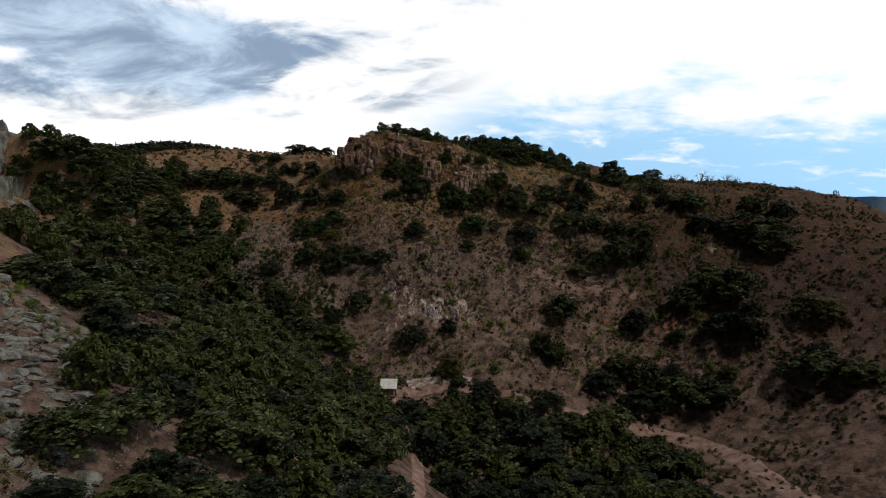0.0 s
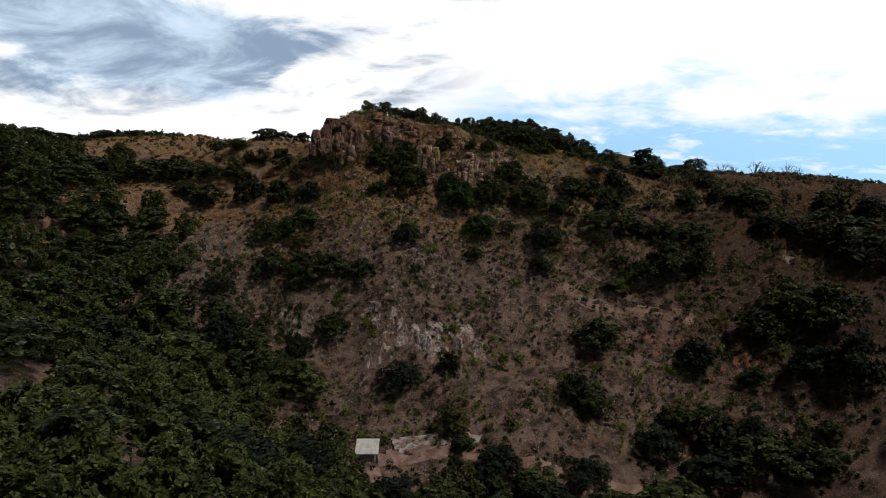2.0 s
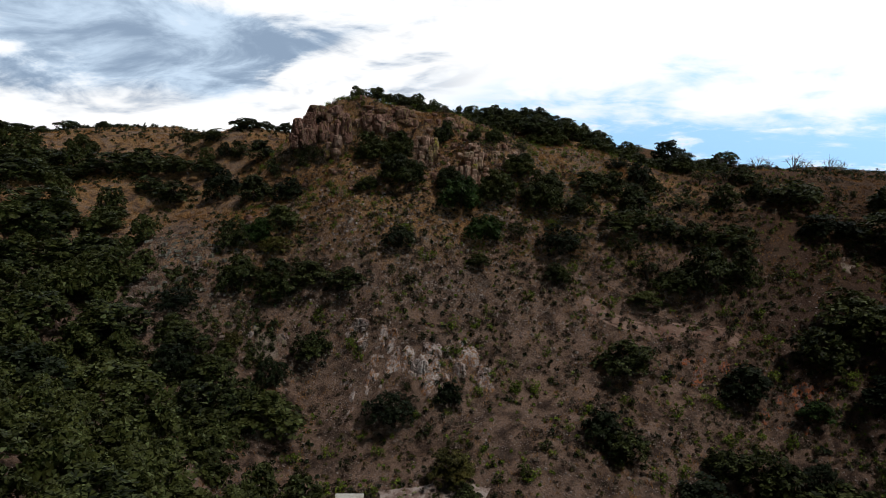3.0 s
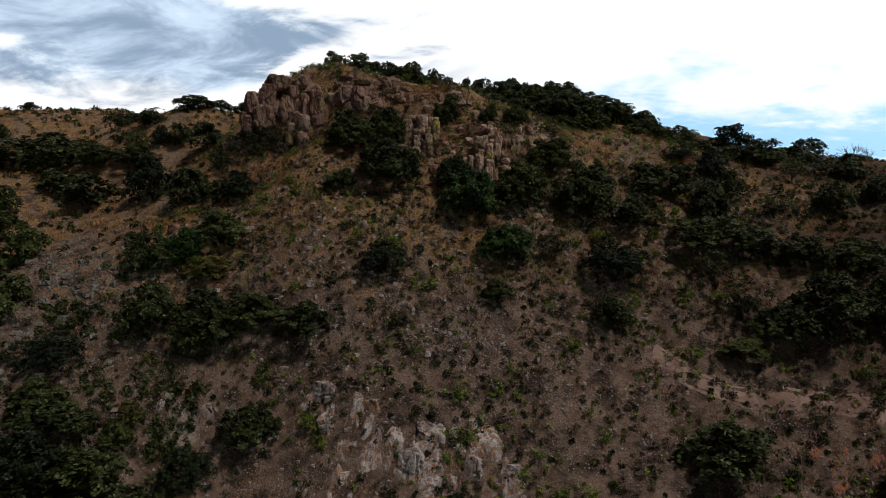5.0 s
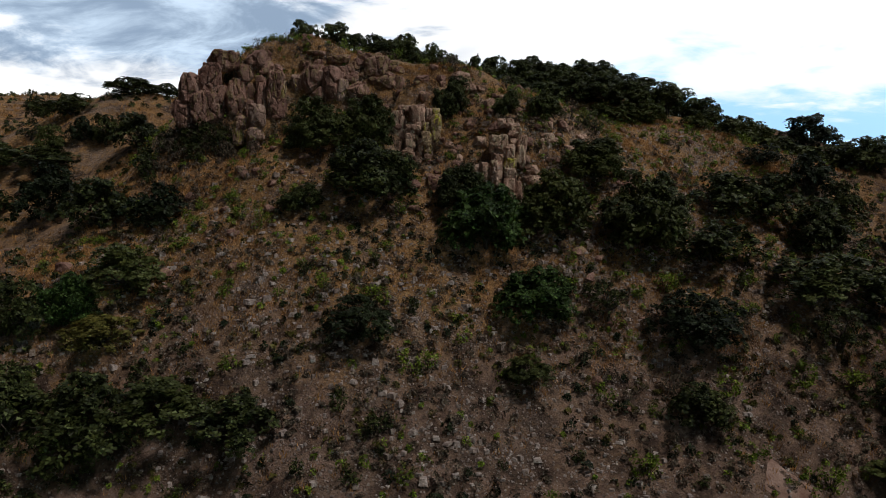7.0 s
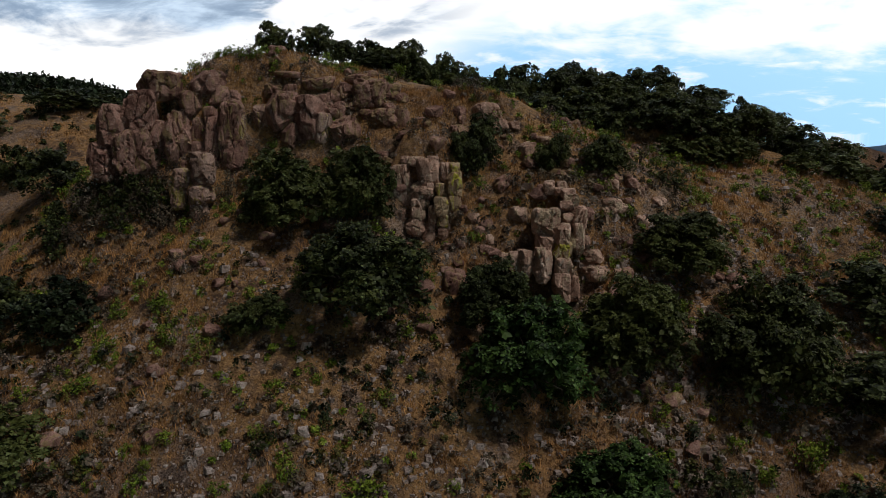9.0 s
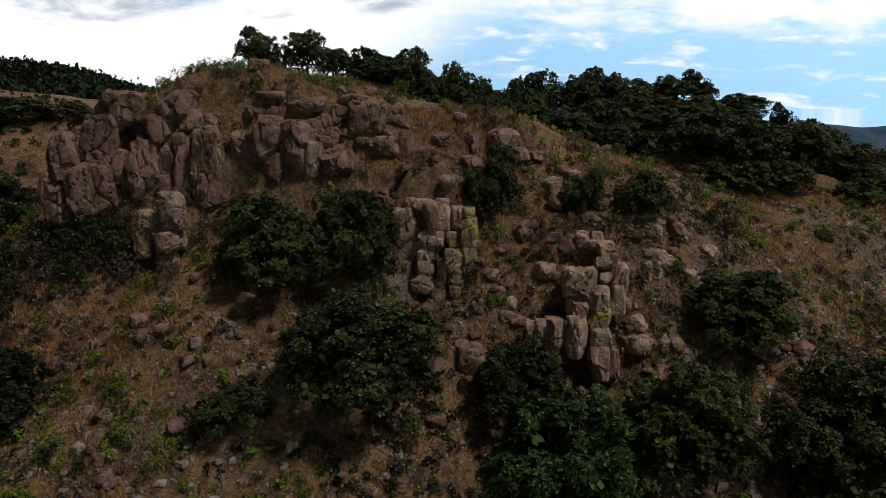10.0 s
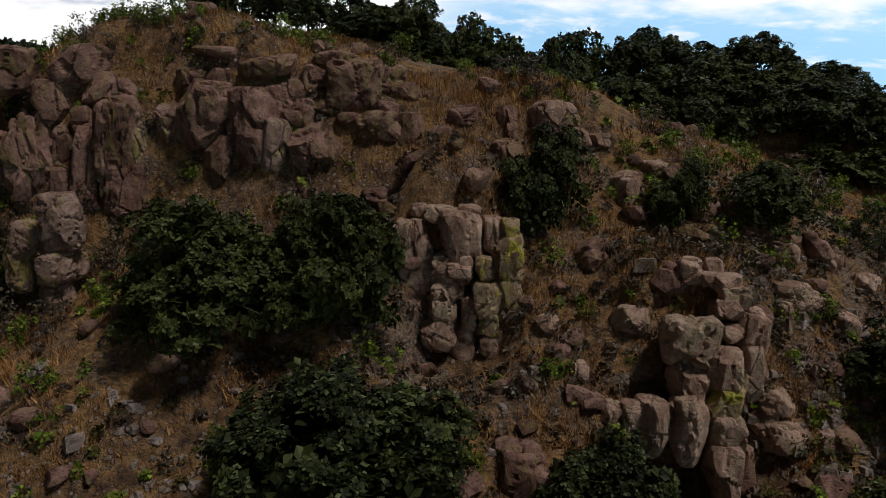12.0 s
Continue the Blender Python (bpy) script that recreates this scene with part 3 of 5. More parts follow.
SCAR_BLOCKS = [
    (-2.6, 138.9, 18.3, 3.6, 2.6, 4.6), (-1.5, 141.2, 20.6, 2.4, 2.6, 2.9), (-10.6, 144.8, 22.8, 3.9, 2.6, 3.6), (-10.1, 142.7, 20.5, 2.4, 2.6, 3.9), (-13.2, 143.1, 19.7, 1.7, 1.9, 2.4),
    (-5.8, 141.3, 20.2, 2.1, 2.4, 2.0), (-7.9, 138.9, 17.3, 1.4, 1.7, 2.8), (2.5, 138.8, 18.1, 2.8, 2.6, 4.1), (5.7, 138.5, 17.8, 2.8, 2.6, 3.2), (-25.3, 144.9, 21.5, 1.1, 1.8, 2.9),
    (-20.9, 145.6, 21.2, 2.8, 2.6, 2.7), (-6.3, 143.3, 22.4, 3.4, 2.6, 2.1), (-15.3, 146.2, 22.8, 1.5, 1.8, 0.8),
]
rock_group("crag", "steep pinkish rhyolite crag face split into columns", [(PINK_ROCK, CRAG_COLUMNS), (LICHEN_ROCK, CRAG_LICHEN)], 6.0, (0.85, 1.2), 0.9, 8.0)
rock_group("crag", "rounded pink rock slabs below the grassy hilltop", [(PINK_ROCK, CRAG_SLABS)], 5.0, (0.82, 1.15), 1.4, 9.0)
rock_group("rock_spire", "small lichened rock spire standing on dry grass", [(LICHEN_ROCK, SPIRE)], 4.5, (0.9, 1.25), 0.6, 4.0)
rock_group("rock_pillar", "stacked columnar rock pillar with yellow-green lichen", [(BUFF_ROCK, PILLAR), (BUFF_ROCK, PILLAR_B), (YELLOW_ROCK, PILLAR_LICHEN)], 9.0, (0.98, 1.3), 0.7, 2.5, core=[(-2.9, 173.3, 47.2, 3.6, 1.8, 5.0)])
rock_group("rock_stack", "broken blocky rock stack with patches of lichen", [(BUFF_ROCK, STACK), (BUFF_ROCK, STACK_TOP), (YELLOW_ROCK, STACK_LICHEN)], 8.0, (0.92, 1.25), 0.7, 5.0, core=[(6.0, 169.9, 46.2, 1.6, 1.4, 3.2)])
rock_group("rock_scar", "pale weathered ribs of rock on the eroded slope", [(PALE_ROCK, [(x, y + 0.5, z - 0.3, 0.62 * w, 0.8 * d, 0.8 * h) for x, y, z, w, d, h in SCAR_BLOCKS])], 6.0, (0.8, 1.2), 0.8, 10.0)
for spot in CRAG_LEDGES + BOULDERS + BOULDERS_B:
    rock_group("boulder", "pink boulder half sunk in the grassy slope", [(PINK_ROCK if spot[0] < 0 else BUFF_ROCK, [spot])], 4.5, (0.85, 1.25), 0.9, 8.0, "boulder")


def rock_wall(name, line, mat, label, scale=1.0):
    """Upright columns side by side along a line of (x, y, foot, top), each stacked from a few blocks."""
    base = tagged(new(name), label, "rock outcrop")
    base.location = (line[0][0], line[0][1], line[0][2])
    back = base.matrix_basis.inverted()
    for (x0, y0, f0, t0), (x1, y1, f1, t1) in zip(line, line[1:]):
        count = max(1, round(math.hypot(x1 - x0, y1 - y0) / (1.15 * scale)))
        for k in range(count):
            s = (k + random.uniform(0.3, 0.7)) / count
            x, y = x0 + (x1 - x0) * s, y0 + (y1 - y0) * s + random.uniform(-0.5, 0.5) * scale
            foot, top = f0 + (f1 - f0) * s - 0.6, t0 + (t1 - t0) * s + random.uniform(-0.7, 0.5) * scale
            wide, tall = random.uniform(1.2, 2.1) * scale, top - foot
            m = pose(x + 0.2, y + 0.1 * tall + 0.5, foot + tall / 2, -9 + random.uniform(-4, 4), random.uniform(-5, 5), random.uniform(-20, 20))
            rock_block("column", wide, wide * random.uniform(1.0, 1.4), tall * 1.08, mat, base, back @ m, random.random(), 4, 0.95 * scale)
    return base


def cells(u, v, seed):
    """Distances to the nearest two jittered cell centres, and a random number for the cell."""
    best, second, pick = np.full(u.shape, 9.0), np.full(u.shape, 9.0), np.zeros(u.shape)
    iu, iv = np.floor(u).astype(int), np.floor(v).astype(int)
    for du in (-1, 0, 1):
        for dv in (-1, 0, 1):
            a, b = iu + du, iv + dv
            px, py = TABLE[(a + seed) % 256, (b + 3 * seed) % 256], TABLE[(a + 5 * seed + 91) % 256, (b + 17) % 256]
            d = np.hypot(a + px - u, b + py - v)
            luck = TABLE[(a + 7 * seed + 33) % 256, (b + 57) % 256]
            nearer = d < best
            second = np.where(nearer, best, np.minimum(second, d))
            pick = np.where(nearer, luck, pick)
            best = np.where(nearer, d, best)
    return second - best, pick


def rock_face(name, line, mat, label, seed, column=(1.7, 3.6), lean=0.28):
    """One fast cliff face along a line of (x, y, foot, top): jointed columns, ledges and cracks."""
    xs = np.arange(line[0][0], line[-1][0], 0.11)
    s = np.linspace(0, 1.35, 110)
    x, s = np.meshgrid(xs, s)
    px, py, pf, pt = np.array(line).T
    foot, top = np.interp(x, px, pf) - 0.8, np.interp(x, px, pt) + 0.7 * lattice(x, x * 0 + seed, 2.2, seed)
    tall = top - foot
    up = np.minimum(s, 1.0)
    over = np.maximum(s - 1.0, 0.0)
    z = foot + tall * (up - 0.10 * np.clip((up - 0.85) / 0.15, 0, 1) ** 2) + over * 1.5
    y = np.interp(x, px, py) + lean * up * tall + 1.4 * np.clip((up - 0.8) / 0.2, 0, 1) ** 2 + over * 11
    warp = 0.25 * lattice(x, z, 1.3, seed + 2)
    edge, luck = cells((x + warp * 1.5) / column[0], (z + 0.6 * x) / column[1], seed)
    small, bits = cells((x + warp) / 0.62 + luck * 9, (z + warp) / 0.95, seed + 4)
    push = 0.9 * lattice(x, z * 0.35, 4.5, seed + 5) + 0.8 * (luck - 0.5) + 0.45 * np.sqrt(np.clip(edge / 0.5, 0, 1)) - 0.75 * np.exp(-(edge / 0.07) ** 2)
    push += 0.22 * (bits - 0.5) + 0.10 * np.sqrt(np.clip(small / 0.4, 0, 1)) - 0.16 * np.exp(-(small / 0.09) ** 2)
    push += 0.12 * lattice(x, z, 0.5, seed + 6) + 0.06 * lattice(x, z, 0.22, seed + 7)
    push *= np.clip(1.6 - over * 6, 0.1, 1.0)
    x = x + 0.3 * (bits - 0.5) * 0.5
    y, z = y - push, z + 0.25 * push * (up > 0.75)
    w = len(xs)
    i = (np.arange(x.shape[0] - 1)[:, None] * w + np.arange(w - 1)[None]).ravel()
    base = tagged(new(name), label, "rock outcrop")
    mesh_object("face", np.c_[x.ravel(), y.ravel(), z.ravel()], np.c_[i, i + 1, i + w + 1, i + w], mat, base)
    return base


def rock_patch(name, centre, half, mat, seed, label, cover=0.0, tall=0.55):
    """Bedrock breaking through the slope: rounded ribs running downhill, gullies between, sunk at the rim."""
    xs, ys = np.arange(centre[0] - half[0], centre[0] + half[0], 0.14), np.arange(centre[1] - half[1], centre[1] + half[1], 0.14)
    x, y = np.meshgrid(xs, ys)
    warp = 0.6 * lattice(x, y, 1.7, seed + 2)
    edge, luck = cells((x + warp * 1.6) / 2.5, (y + warp * 1.6) / 2.9, seed)
    small, bits = cells((x + warp) / 0.5 + 9 * luck, (y + warp) / 0.9, seed + 4)
    out = np.hypot((x - centre[0]) / half[0], (y - centre[1]) / half[1]) + 0.25 * lattice(x, y, 2.5, seed + 6)
    up = tall * (luck - 0.55 + cover) + 0.45 * lattice(x, y, 3.4, seed + 5) + 0.55 * np.sqrt(np.clip(edge / 0.6, 0, 1)) - 0.42 - 0.15 * np.exp(-(edge / 0.08) ** 2) + 0.25 * lattice(x, y, 1.2, seed + 9)
    up += 0.18 * (bits - 0.5) - 0.14 * np.exp(-(small / 0.1) ** 2) + 0.10 * lattice(x, y, 0.5, seed + 7) + 0.05 * lattice(x, y, 0.23, seed + 8)
    up = 0.8 * np.minimum(up, 0.6) - 1.3 * np.clip((out - 0.62) / 0.38, 0, 1)
    z = land(x, y) + np.maximum(up, -0.7)
    z, y = z - 0.2 * np.clip(up, 0, 2), y - 0.3 * np.clip(up, 0, 2)
    w = len(xs)
    i = (np.arange(x.shape[0] - 1)[:, None] * w + np.arange(w - 1)[None]).ravel()
    base = tagged(new(name), label, "rock outcrop")
    mesh_object("bedrock", np.c_[x.ravel(), y.ravel(), z.ravel()], np.c_[i, i + 1, i + w + 1, i + w], mat, base)
    return base


rock_patch("rock_scar", (-9.5, 141.5), (7.5, 7.0), PALE_ROCK, 5, "pale streaked bedrock breaking out of the slope", -0.05, 0.45)
rock_patch("rock_scar", (1.0, 139.5), (7.0, 5.5), PALE_ROCK, 6, "pale streaked bedrock breaking out of the slope", -0.05, 0.45)
rock_patch("rock_scar", (-22.0, 143.5), (5.5, 4.0), GREY_ROCK, 7, "grey broken bedrock among the bushes")
rock_patch("eroded_bank", (30.5, 139.5), (8.0, 3.6), RED_ROCK, 8, "rusty red broken rock of an eroded bank", 0.05)
rock_patch("eroded_bank", (42.0, 133.0), (7.0, 3.4), RED_ROCK, 12, "rusty red broken rock of an eroded bank")
rock_patch("rock_scar", (59.5, 149.0), (5.5, 4.0), GREY_ROCK, 14, "grey broken bedrock on the bare slope")
rock_face("crag", [(-27.5, 177.4, 46.0, 49.0), (-25.5, 176.6, 46.2, 52.0), (-23.0, 176.2, 46.4, 54.5), (-20.0, 176.0, 46.8, 55.6), (-17.0, 176.0, 47.0, 54.6), (-14.5, 176.0, 47.0, 54.9), (-11.5, 175.9, 47.5, 54.4), (-9.0, 175.8, 48.0, 53.0), (-7.0, 176.2, 49.0, 51.8)], PINK_ROCK, "fissured pink rhyolite wall of upright columns", 3, (1.3, 3.2), 0.5)

rock_wall("rock_rib", [(-5.8, 178.8, 52.2, 53.8), (-3.0, 178.2, 52.0, 53.8), (0.0, 177.8, 51.6, 53.8), (3.5, 177.6, 51.2, 53.2), (6.5, 177.6, 50.4, 52.2)], PINK_ROCK, "low broken pink ledge across the grassy slope")

rock_wall("cliff", [(-106.0, 156.0, 40.0, 60.0), (-97.0, 153.0, 38.0, 58.5), (-91.0, 151.0, 36.0, 55.5), (-86.5, 151.0, 36.0, 50.0), (-83.5, 151.5, 36.0, 46.0)], SLAB_ROCK, "grey cliff of weathered upright columns above the wood", 3.2)
rock_wall("cliff", [(-88.0, 131.0, 34.0, 46.0), (-80.0, 129.0, 31.0, 43.0), (-75.0, 129.5, 30.0, 40.0), (-71.5, 130.0, 29.5, 34.5)], SLAB_ROCK, "lower grey rock step with yellow lichen", 2.6)

# flat slabs on the near slope across the valley
slabs = tagged(new("slab_field"), "weathered grey slabs paving the near slope", "rock slabs")
slabs.location = (-38.0, 78.0, lands(-38.0, 78.0))
for k in range(290):
    s = random.random()
    y = 49 + 34 * s if k % 9 else random.gauss(92, 2.2)
    x = (-31.5 - (y - 53) * 0.5 if k % 9 else -36) + random.uniform(-4.8, 4.8)
    wide = random.choice((0.4, 0.6, 0.8, 1.0, 1.4)) * random.uniform(0.7, 1.3)
    slope = math.degrees(math.atan((lands(x + 1, y) - lands(x - 1, y)) / 2))
    m = pose(x, y, lands(x, y) + 0.02, random.uniform(-8, 8), -slope * 0.6 + random.uniform(-6, 6), random.uniform(0, 360) if wide < 1 else random.uniform(-30, 30))
    stone("slab", COARSE_STONES, SLAB_ROCK, slabs.matrix_basis.inverted() @ m @ Matrix.Diagonal((wide * 1.35, wide, wide * random.uniform(0.35, 0.6), 1)), slabs)


# ---- trees and scrub ----
def tube(verts, faces, line, radii, sides=7):
    start = len(verts)
    for k, p in enumerate(line):
        way = (line[min(k + 1, len(line) - 1)] - line[max(k - 1, 0)]).normalized()
        side = way.cross(Vector((0.3, 0.9, 0.2))).normalized()
        up = way.cross(side)
        for s in range(sides):
            a = 2 * math.pi * s / sides
            verts.append(tuple(p + (side * math.cos(a) + up * math.sin(a)) * radii[k]))
    for k in range(len(line) - 1):
        for s in range(sides):
            i, j = start + k * sides + s, start + k * sides + (s + 1) % sides
            faces.append((i, j, j + sides, i + sides))


def leaves(centres, outward, count, size, spread, rng, corners=4):
    """Leaf blades round each clump centre: bent four-cornered ones, or three-cornered sprays for far crowns."""
    n = len(centres) * count
    at = np.repeat(centres, count, 0) + rng.normal(0, 1, (n, 3)) * np.repeat(spread, count)[:, None]
    way = np.repeat(outward, count, 0) * 0.7 + rng.normal(0, 0.6, (n, 3)) + (0, 0, 0.3)
    way /= np.linalg.norm(way, axis=1)[:, None] + 1e-6
    side = np.cross(way, rng.normal(0, 1, (n, 3)))
    side /= np.linalg.norm(side, axis=1)[:, None] + 1e-6
    long = np.cross(side, way)
    s = size * rng.uniform(0.7, 1.3, n)[:, None]
    quad = np.stack([at - long * s, at + side * s * 0.55 + way * s * 0.12, at + long * s, at - side * s * 0.55 + way * s * 0.12], 1)
    if corners == 3:
        quad = np.stack([at - long * s * 0.8, at + long * s * 0.55 + side * s * 0.75, at + long * s * 0.55 - side * s * 0.75], 1)
    return quad.reshape(-1, 3), np.arange(n * corners).reshape(-1, corners)


def rosettes(centres, axes, count, size, rng, fine=False):
    """Whorls of leaves spread round the axis of their twig: long blades with a belly near by, wedges that widen to the tip far off."""
    n = len(centres)
    axes = axes / (np.linalg.norm(axes, axis=1)[:, None] + 1e-6)
    u = np.cross(axes, rng.normal(0, 1, (n, 3)))
    u /= np.linalg.norm(u, axis=1)[:, None] + 1e-6
    v = np.cross(axes, u)
    a = (np.arange(count)[None] + rng.uniform(-0.35, 0.35, (n, count))) * (2 * math.pi / count)
    way = np.cos(a)[..., None] * u[:, None] + np.sin(a)[..., None] * v[:, None]
    side = np.cross(axes[:, None], way)
    s = (size * rng.uniform(0.7, 1.3, (n, count)))[..., None]
    lift = axes[:, None] * rng.uniform(-0.15, 0.55, (n, count))[..., None]
    tip = centres[:, None] + (way + lift) * s
    if fine:
        belly = centres[:, None] + (way * 0.62 + lift * 0.75) * s
        blade = np.stack([centres[:, None] + way * s * 0.05, belly + side * s * 0.34, tip + way * s * 0.1, belly - side * s * 0.34], 2)
        return blade.reshape(-1, 3), np.arange(n * count * 4).reshape(-1, 4)
    leaf = np.stack([centres[:, None] + way * s * 0.08, tip + side * s * 0.42, tip - side * s * 0.42], 2)
    return leaf.reshape(-1, 3), np.arange(n * count * 3).reshape(-1, 3)


def oak(name, seed, label, category, leaf, twigs, size, lobes=7, base=0.15, thin=0.0, stems=2, bough=0.62, fine=False):
    """A low spreading oak, 5 m wide and 4 m high: forked trunk, limbs, and a crown of boughs packed with leaf whorls."""
    rng = np.random.RandomState(seed)
    tree = tagged(new(name), label, category)
    hubs = []
    for k in range(lobes):
        a = 2 * math.pi * (k + rng.uniform(-0.35, 0.35)) / lobes
        r = rng.uniform(0.95, 1.55)
        hubs.append((math.cos(a) * r, math.sin(a) * r, rng.uniform(1.1, 2.1), rng.uniform(0.75, 1.1)))
    for k in range(3):
        hubs.append((rng.uniform(-0.75, 0.75), rng.uniform(-0.75, 0.75), rng.uniform(2.2, 2.8), rng.uniform(0.8, 1.1)))
    hubs = np.array(hubs)
    # boughs: small domes over the surface of the lobes
    many = lobes * 22
    pick = rng.choice(len(hubs), many)
    ball = rng.normal(0, 1, (many, 3))
    ball /= np.linalg.norm(ball, axis=1)[:, None]
    ball[:, 2] = np.where(ball[:, 2] < -0.45, -ball[:, 2], ball[:, 2])
    at = hubs[pick, :3] + ball * hubs[pick, 3:] * rng.uniform(0.84, 1.0, (many, 1))
    buried = (np.linalg.norm(at[:, None] - hubs[None, :, :3], axis=2) / hubs[None, :, 3]).min(1) < 0.66
    at, ball = at[~buried], ball[~buried]
    at, ball = at[int(thin * len(at)):], ball[int(thin * len(at)):]
    reach = rng.uniform(0.26, 0.75 * bough, len(at))
    wide = 2.5 / np.percentile(np.hypot(at[:, 0], at[:, 1]) + 0.6 * reach, 88)
    low, top = np.percentile(at[:, 2] - 0.4 * reach, 4), np.percentile(at[:, 2] + reach, 98)
    tall = (3.95 - base) / (top - low)
    verts, faces = [], []
    for s in range(stems):
        foot = Vector((rng.uniform(-0.3, 0.3), rng.uniform(-0.3, 0.3), -0.6))
        fork = Vector((rng.uniform(-0.5, 0.5), rng.uniform(-0.5, 0.5), rng.uniform(0.9, 1.3) + 0.5 * base))
        tube(verts, faces, [foot, foot.lerp(fork, 0.5) + Vector((rng.uniform(-0.15, 0.15), 0.08, 0)), fork], [0.19, 0.14, 0.11])
    mesh_object("trunk", verts, faces, BARK, tree)
    for hx, hy, hz, hr in hubs:
        verts, faces = [], []
        start, end = Vector((hx * 0.12, hy * 0.12, 0.9 + 0.5 * base)), Vector((hx * wide, hy * wide, base + (hz + 0.2 * hr - low) * tall))
        bend = start.lerp(end, 0.5) + Vector((rng.uniform(-0.2, 0.2), rng.uniform(-0.2, 0.2), -0.15))
        tube(verts, faces, [start, bend, end], [0.09, 0.06, 0.025], 5)
        for _ in range(3):
            tip = end + Vector(rng.normal(0, 0.5, 3)) * hr
            tube(verts, faces, [bend.lerp(end, 0.6), tip], [0.035, 0.012], 4)
        mesh_object("limb", verts, faces, BARK, tree)
    # whorls over each bough's dome, thick on its outer and upper side
    share = reach ** 2 * (0.75 + 0.5 * ball[:, 2])
    share /= share.sum()
    own = rng.choice(len(at), twigs, p=share)
    out = rng.normal(0, 0.8, (twigs, 3)) + ball[own] + (0, 0, 0.7)
    out /= np.linalg.norm(out, axis=1)[:, None]
    spot = at[own] + out * reach[own][:, None] * rng.uniform(0.7, 1.06, (twigs, 1)) * (1, 1, 0.85)
    axis = out + rng.normal(0, 0.28, (twigs, 3)) + (0, 0, 0.25)
    inner = twigs // (3 if fine else 5)
    own = rng.choice(len(at), inner)
    deep = at[own] - ball[own] * reach[own][:, None] * rng.uniform(0.1, 1.1, (inner, 1)) + rng.normal(0, 0.15, (inner, 3))
    verts, faces = [], []
    for spots, axes, count, blade in ((spot, axis, 5 if fine else 6, size), (deep, rng.normal(0, 1, (inner, 3)), 4, size * (2.3 if fine else 1.5) * (1 - thin))):
        spots = np.c_[spots[:, :2] * wide, np.maximum(base + (spots[:, 2] - low) * tall, 0.08)]
        more, wedges = rosettes(spots, axes, count, blade, rng, fine)
        faces.append(wedges + sum(len(v) for v in verts))
        verts.append(more)
    mesh_object("crown", np.concatenate(verts), np.concatenate(faces), leaf, tree)
    return tree


def scrub(name, seed, label, category, leaf, clumps, count, size):
    """A low shrub, 1 m wide and 0.8 m high."""
    rng = np.random.RandomState(seed)
    bush = tagged(new(name), label, category)
    verts, faces = [], []
    tips = []
    for k in range(9):
        a, r = rng.uniform(0, 6.28), rng.uniform(0.1, 0.42)
        tip = Vector((math.cos(a) * r, math.sin(a) * r, rng.uniform(0.25, 0.55)))
        tips.append(tip)
        tube(verts, faces, [Vector((0, 0, -0.25)), tip * 0.55, tip], [0.018, 0.011, 0.004], 4)
    mesh_object("stem", verts, faces, BARK, bush)
    a, r = rng.uniform(0, 6.28, clumps), np.sqrt(rng.uniform(0, 1, clumps)) * 0.45
    ball = np.c_[np.cos(a) * r, np.sin(a) * r, rng.uniform(0.05, 1, clumps) * (0.78 - 0.9 * r * r)]
    verts, faces = leaves(ball, ball * 1.2, count, size, rng.uniform(0.04, 0.09, clumps), rng, 3)
    mesh_object("foliage", verts, faces, leaf, bush)
    return bush


OAK_LABEL = "low spreading oak with a dense dark green crown"
RIDGE_LABEL = "upright oak on the ridge with a bare trunk below its crown"
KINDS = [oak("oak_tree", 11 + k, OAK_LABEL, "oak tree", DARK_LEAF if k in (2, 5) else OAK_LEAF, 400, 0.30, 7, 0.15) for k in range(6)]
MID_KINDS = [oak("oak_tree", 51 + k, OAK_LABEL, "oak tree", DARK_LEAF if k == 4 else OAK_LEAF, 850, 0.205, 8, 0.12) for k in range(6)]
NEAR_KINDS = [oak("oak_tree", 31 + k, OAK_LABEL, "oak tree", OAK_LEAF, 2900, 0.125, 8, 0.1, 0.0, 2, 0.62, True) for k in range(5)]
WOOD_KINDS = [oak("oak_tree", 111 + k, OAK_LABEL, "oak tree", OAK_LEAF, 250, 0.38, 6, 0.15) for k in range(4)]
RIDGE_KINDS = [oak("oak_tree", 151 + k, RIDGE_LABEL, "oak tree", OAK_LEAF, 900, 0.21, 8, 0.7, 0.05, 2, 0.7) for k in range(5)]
KIND_OF = {
    "dark": [oak("round_bush", 61 + k, "dense round bush of very dark fine foliage", "bush", DARK_LEAF, 1700, 0.13, 11, 0.05, 0.0, 3, 0.5) for k in range(2)],
    "fresh": [oak("green_oak", 71 + k, "rounded oak with fresh mid-green foliage", "oak tree", FRESH_LEAF, 2000, 0.13, 9, 0.1, 0.0, 2, 0.62, True) for k in range(2)],
    "olive": [oak("olive_oak", 81 + k, "low oak with yellowing olive foliage", "oak tree", OLIVE_LEAF, 1300, 0.16, 8, 0.1) for k in range(2)],
    "thin": [oak("thin_tree", 91 + k, "small open tree with sparse grey-green foliage and a visible trunk", "tree", OAK_LEAF, 520, 0.15, 6, 0.9, 0.35, 2, 0.5) for k in range(3)],
    "ridge": RIDGE_KINDS,
}
USED = set()


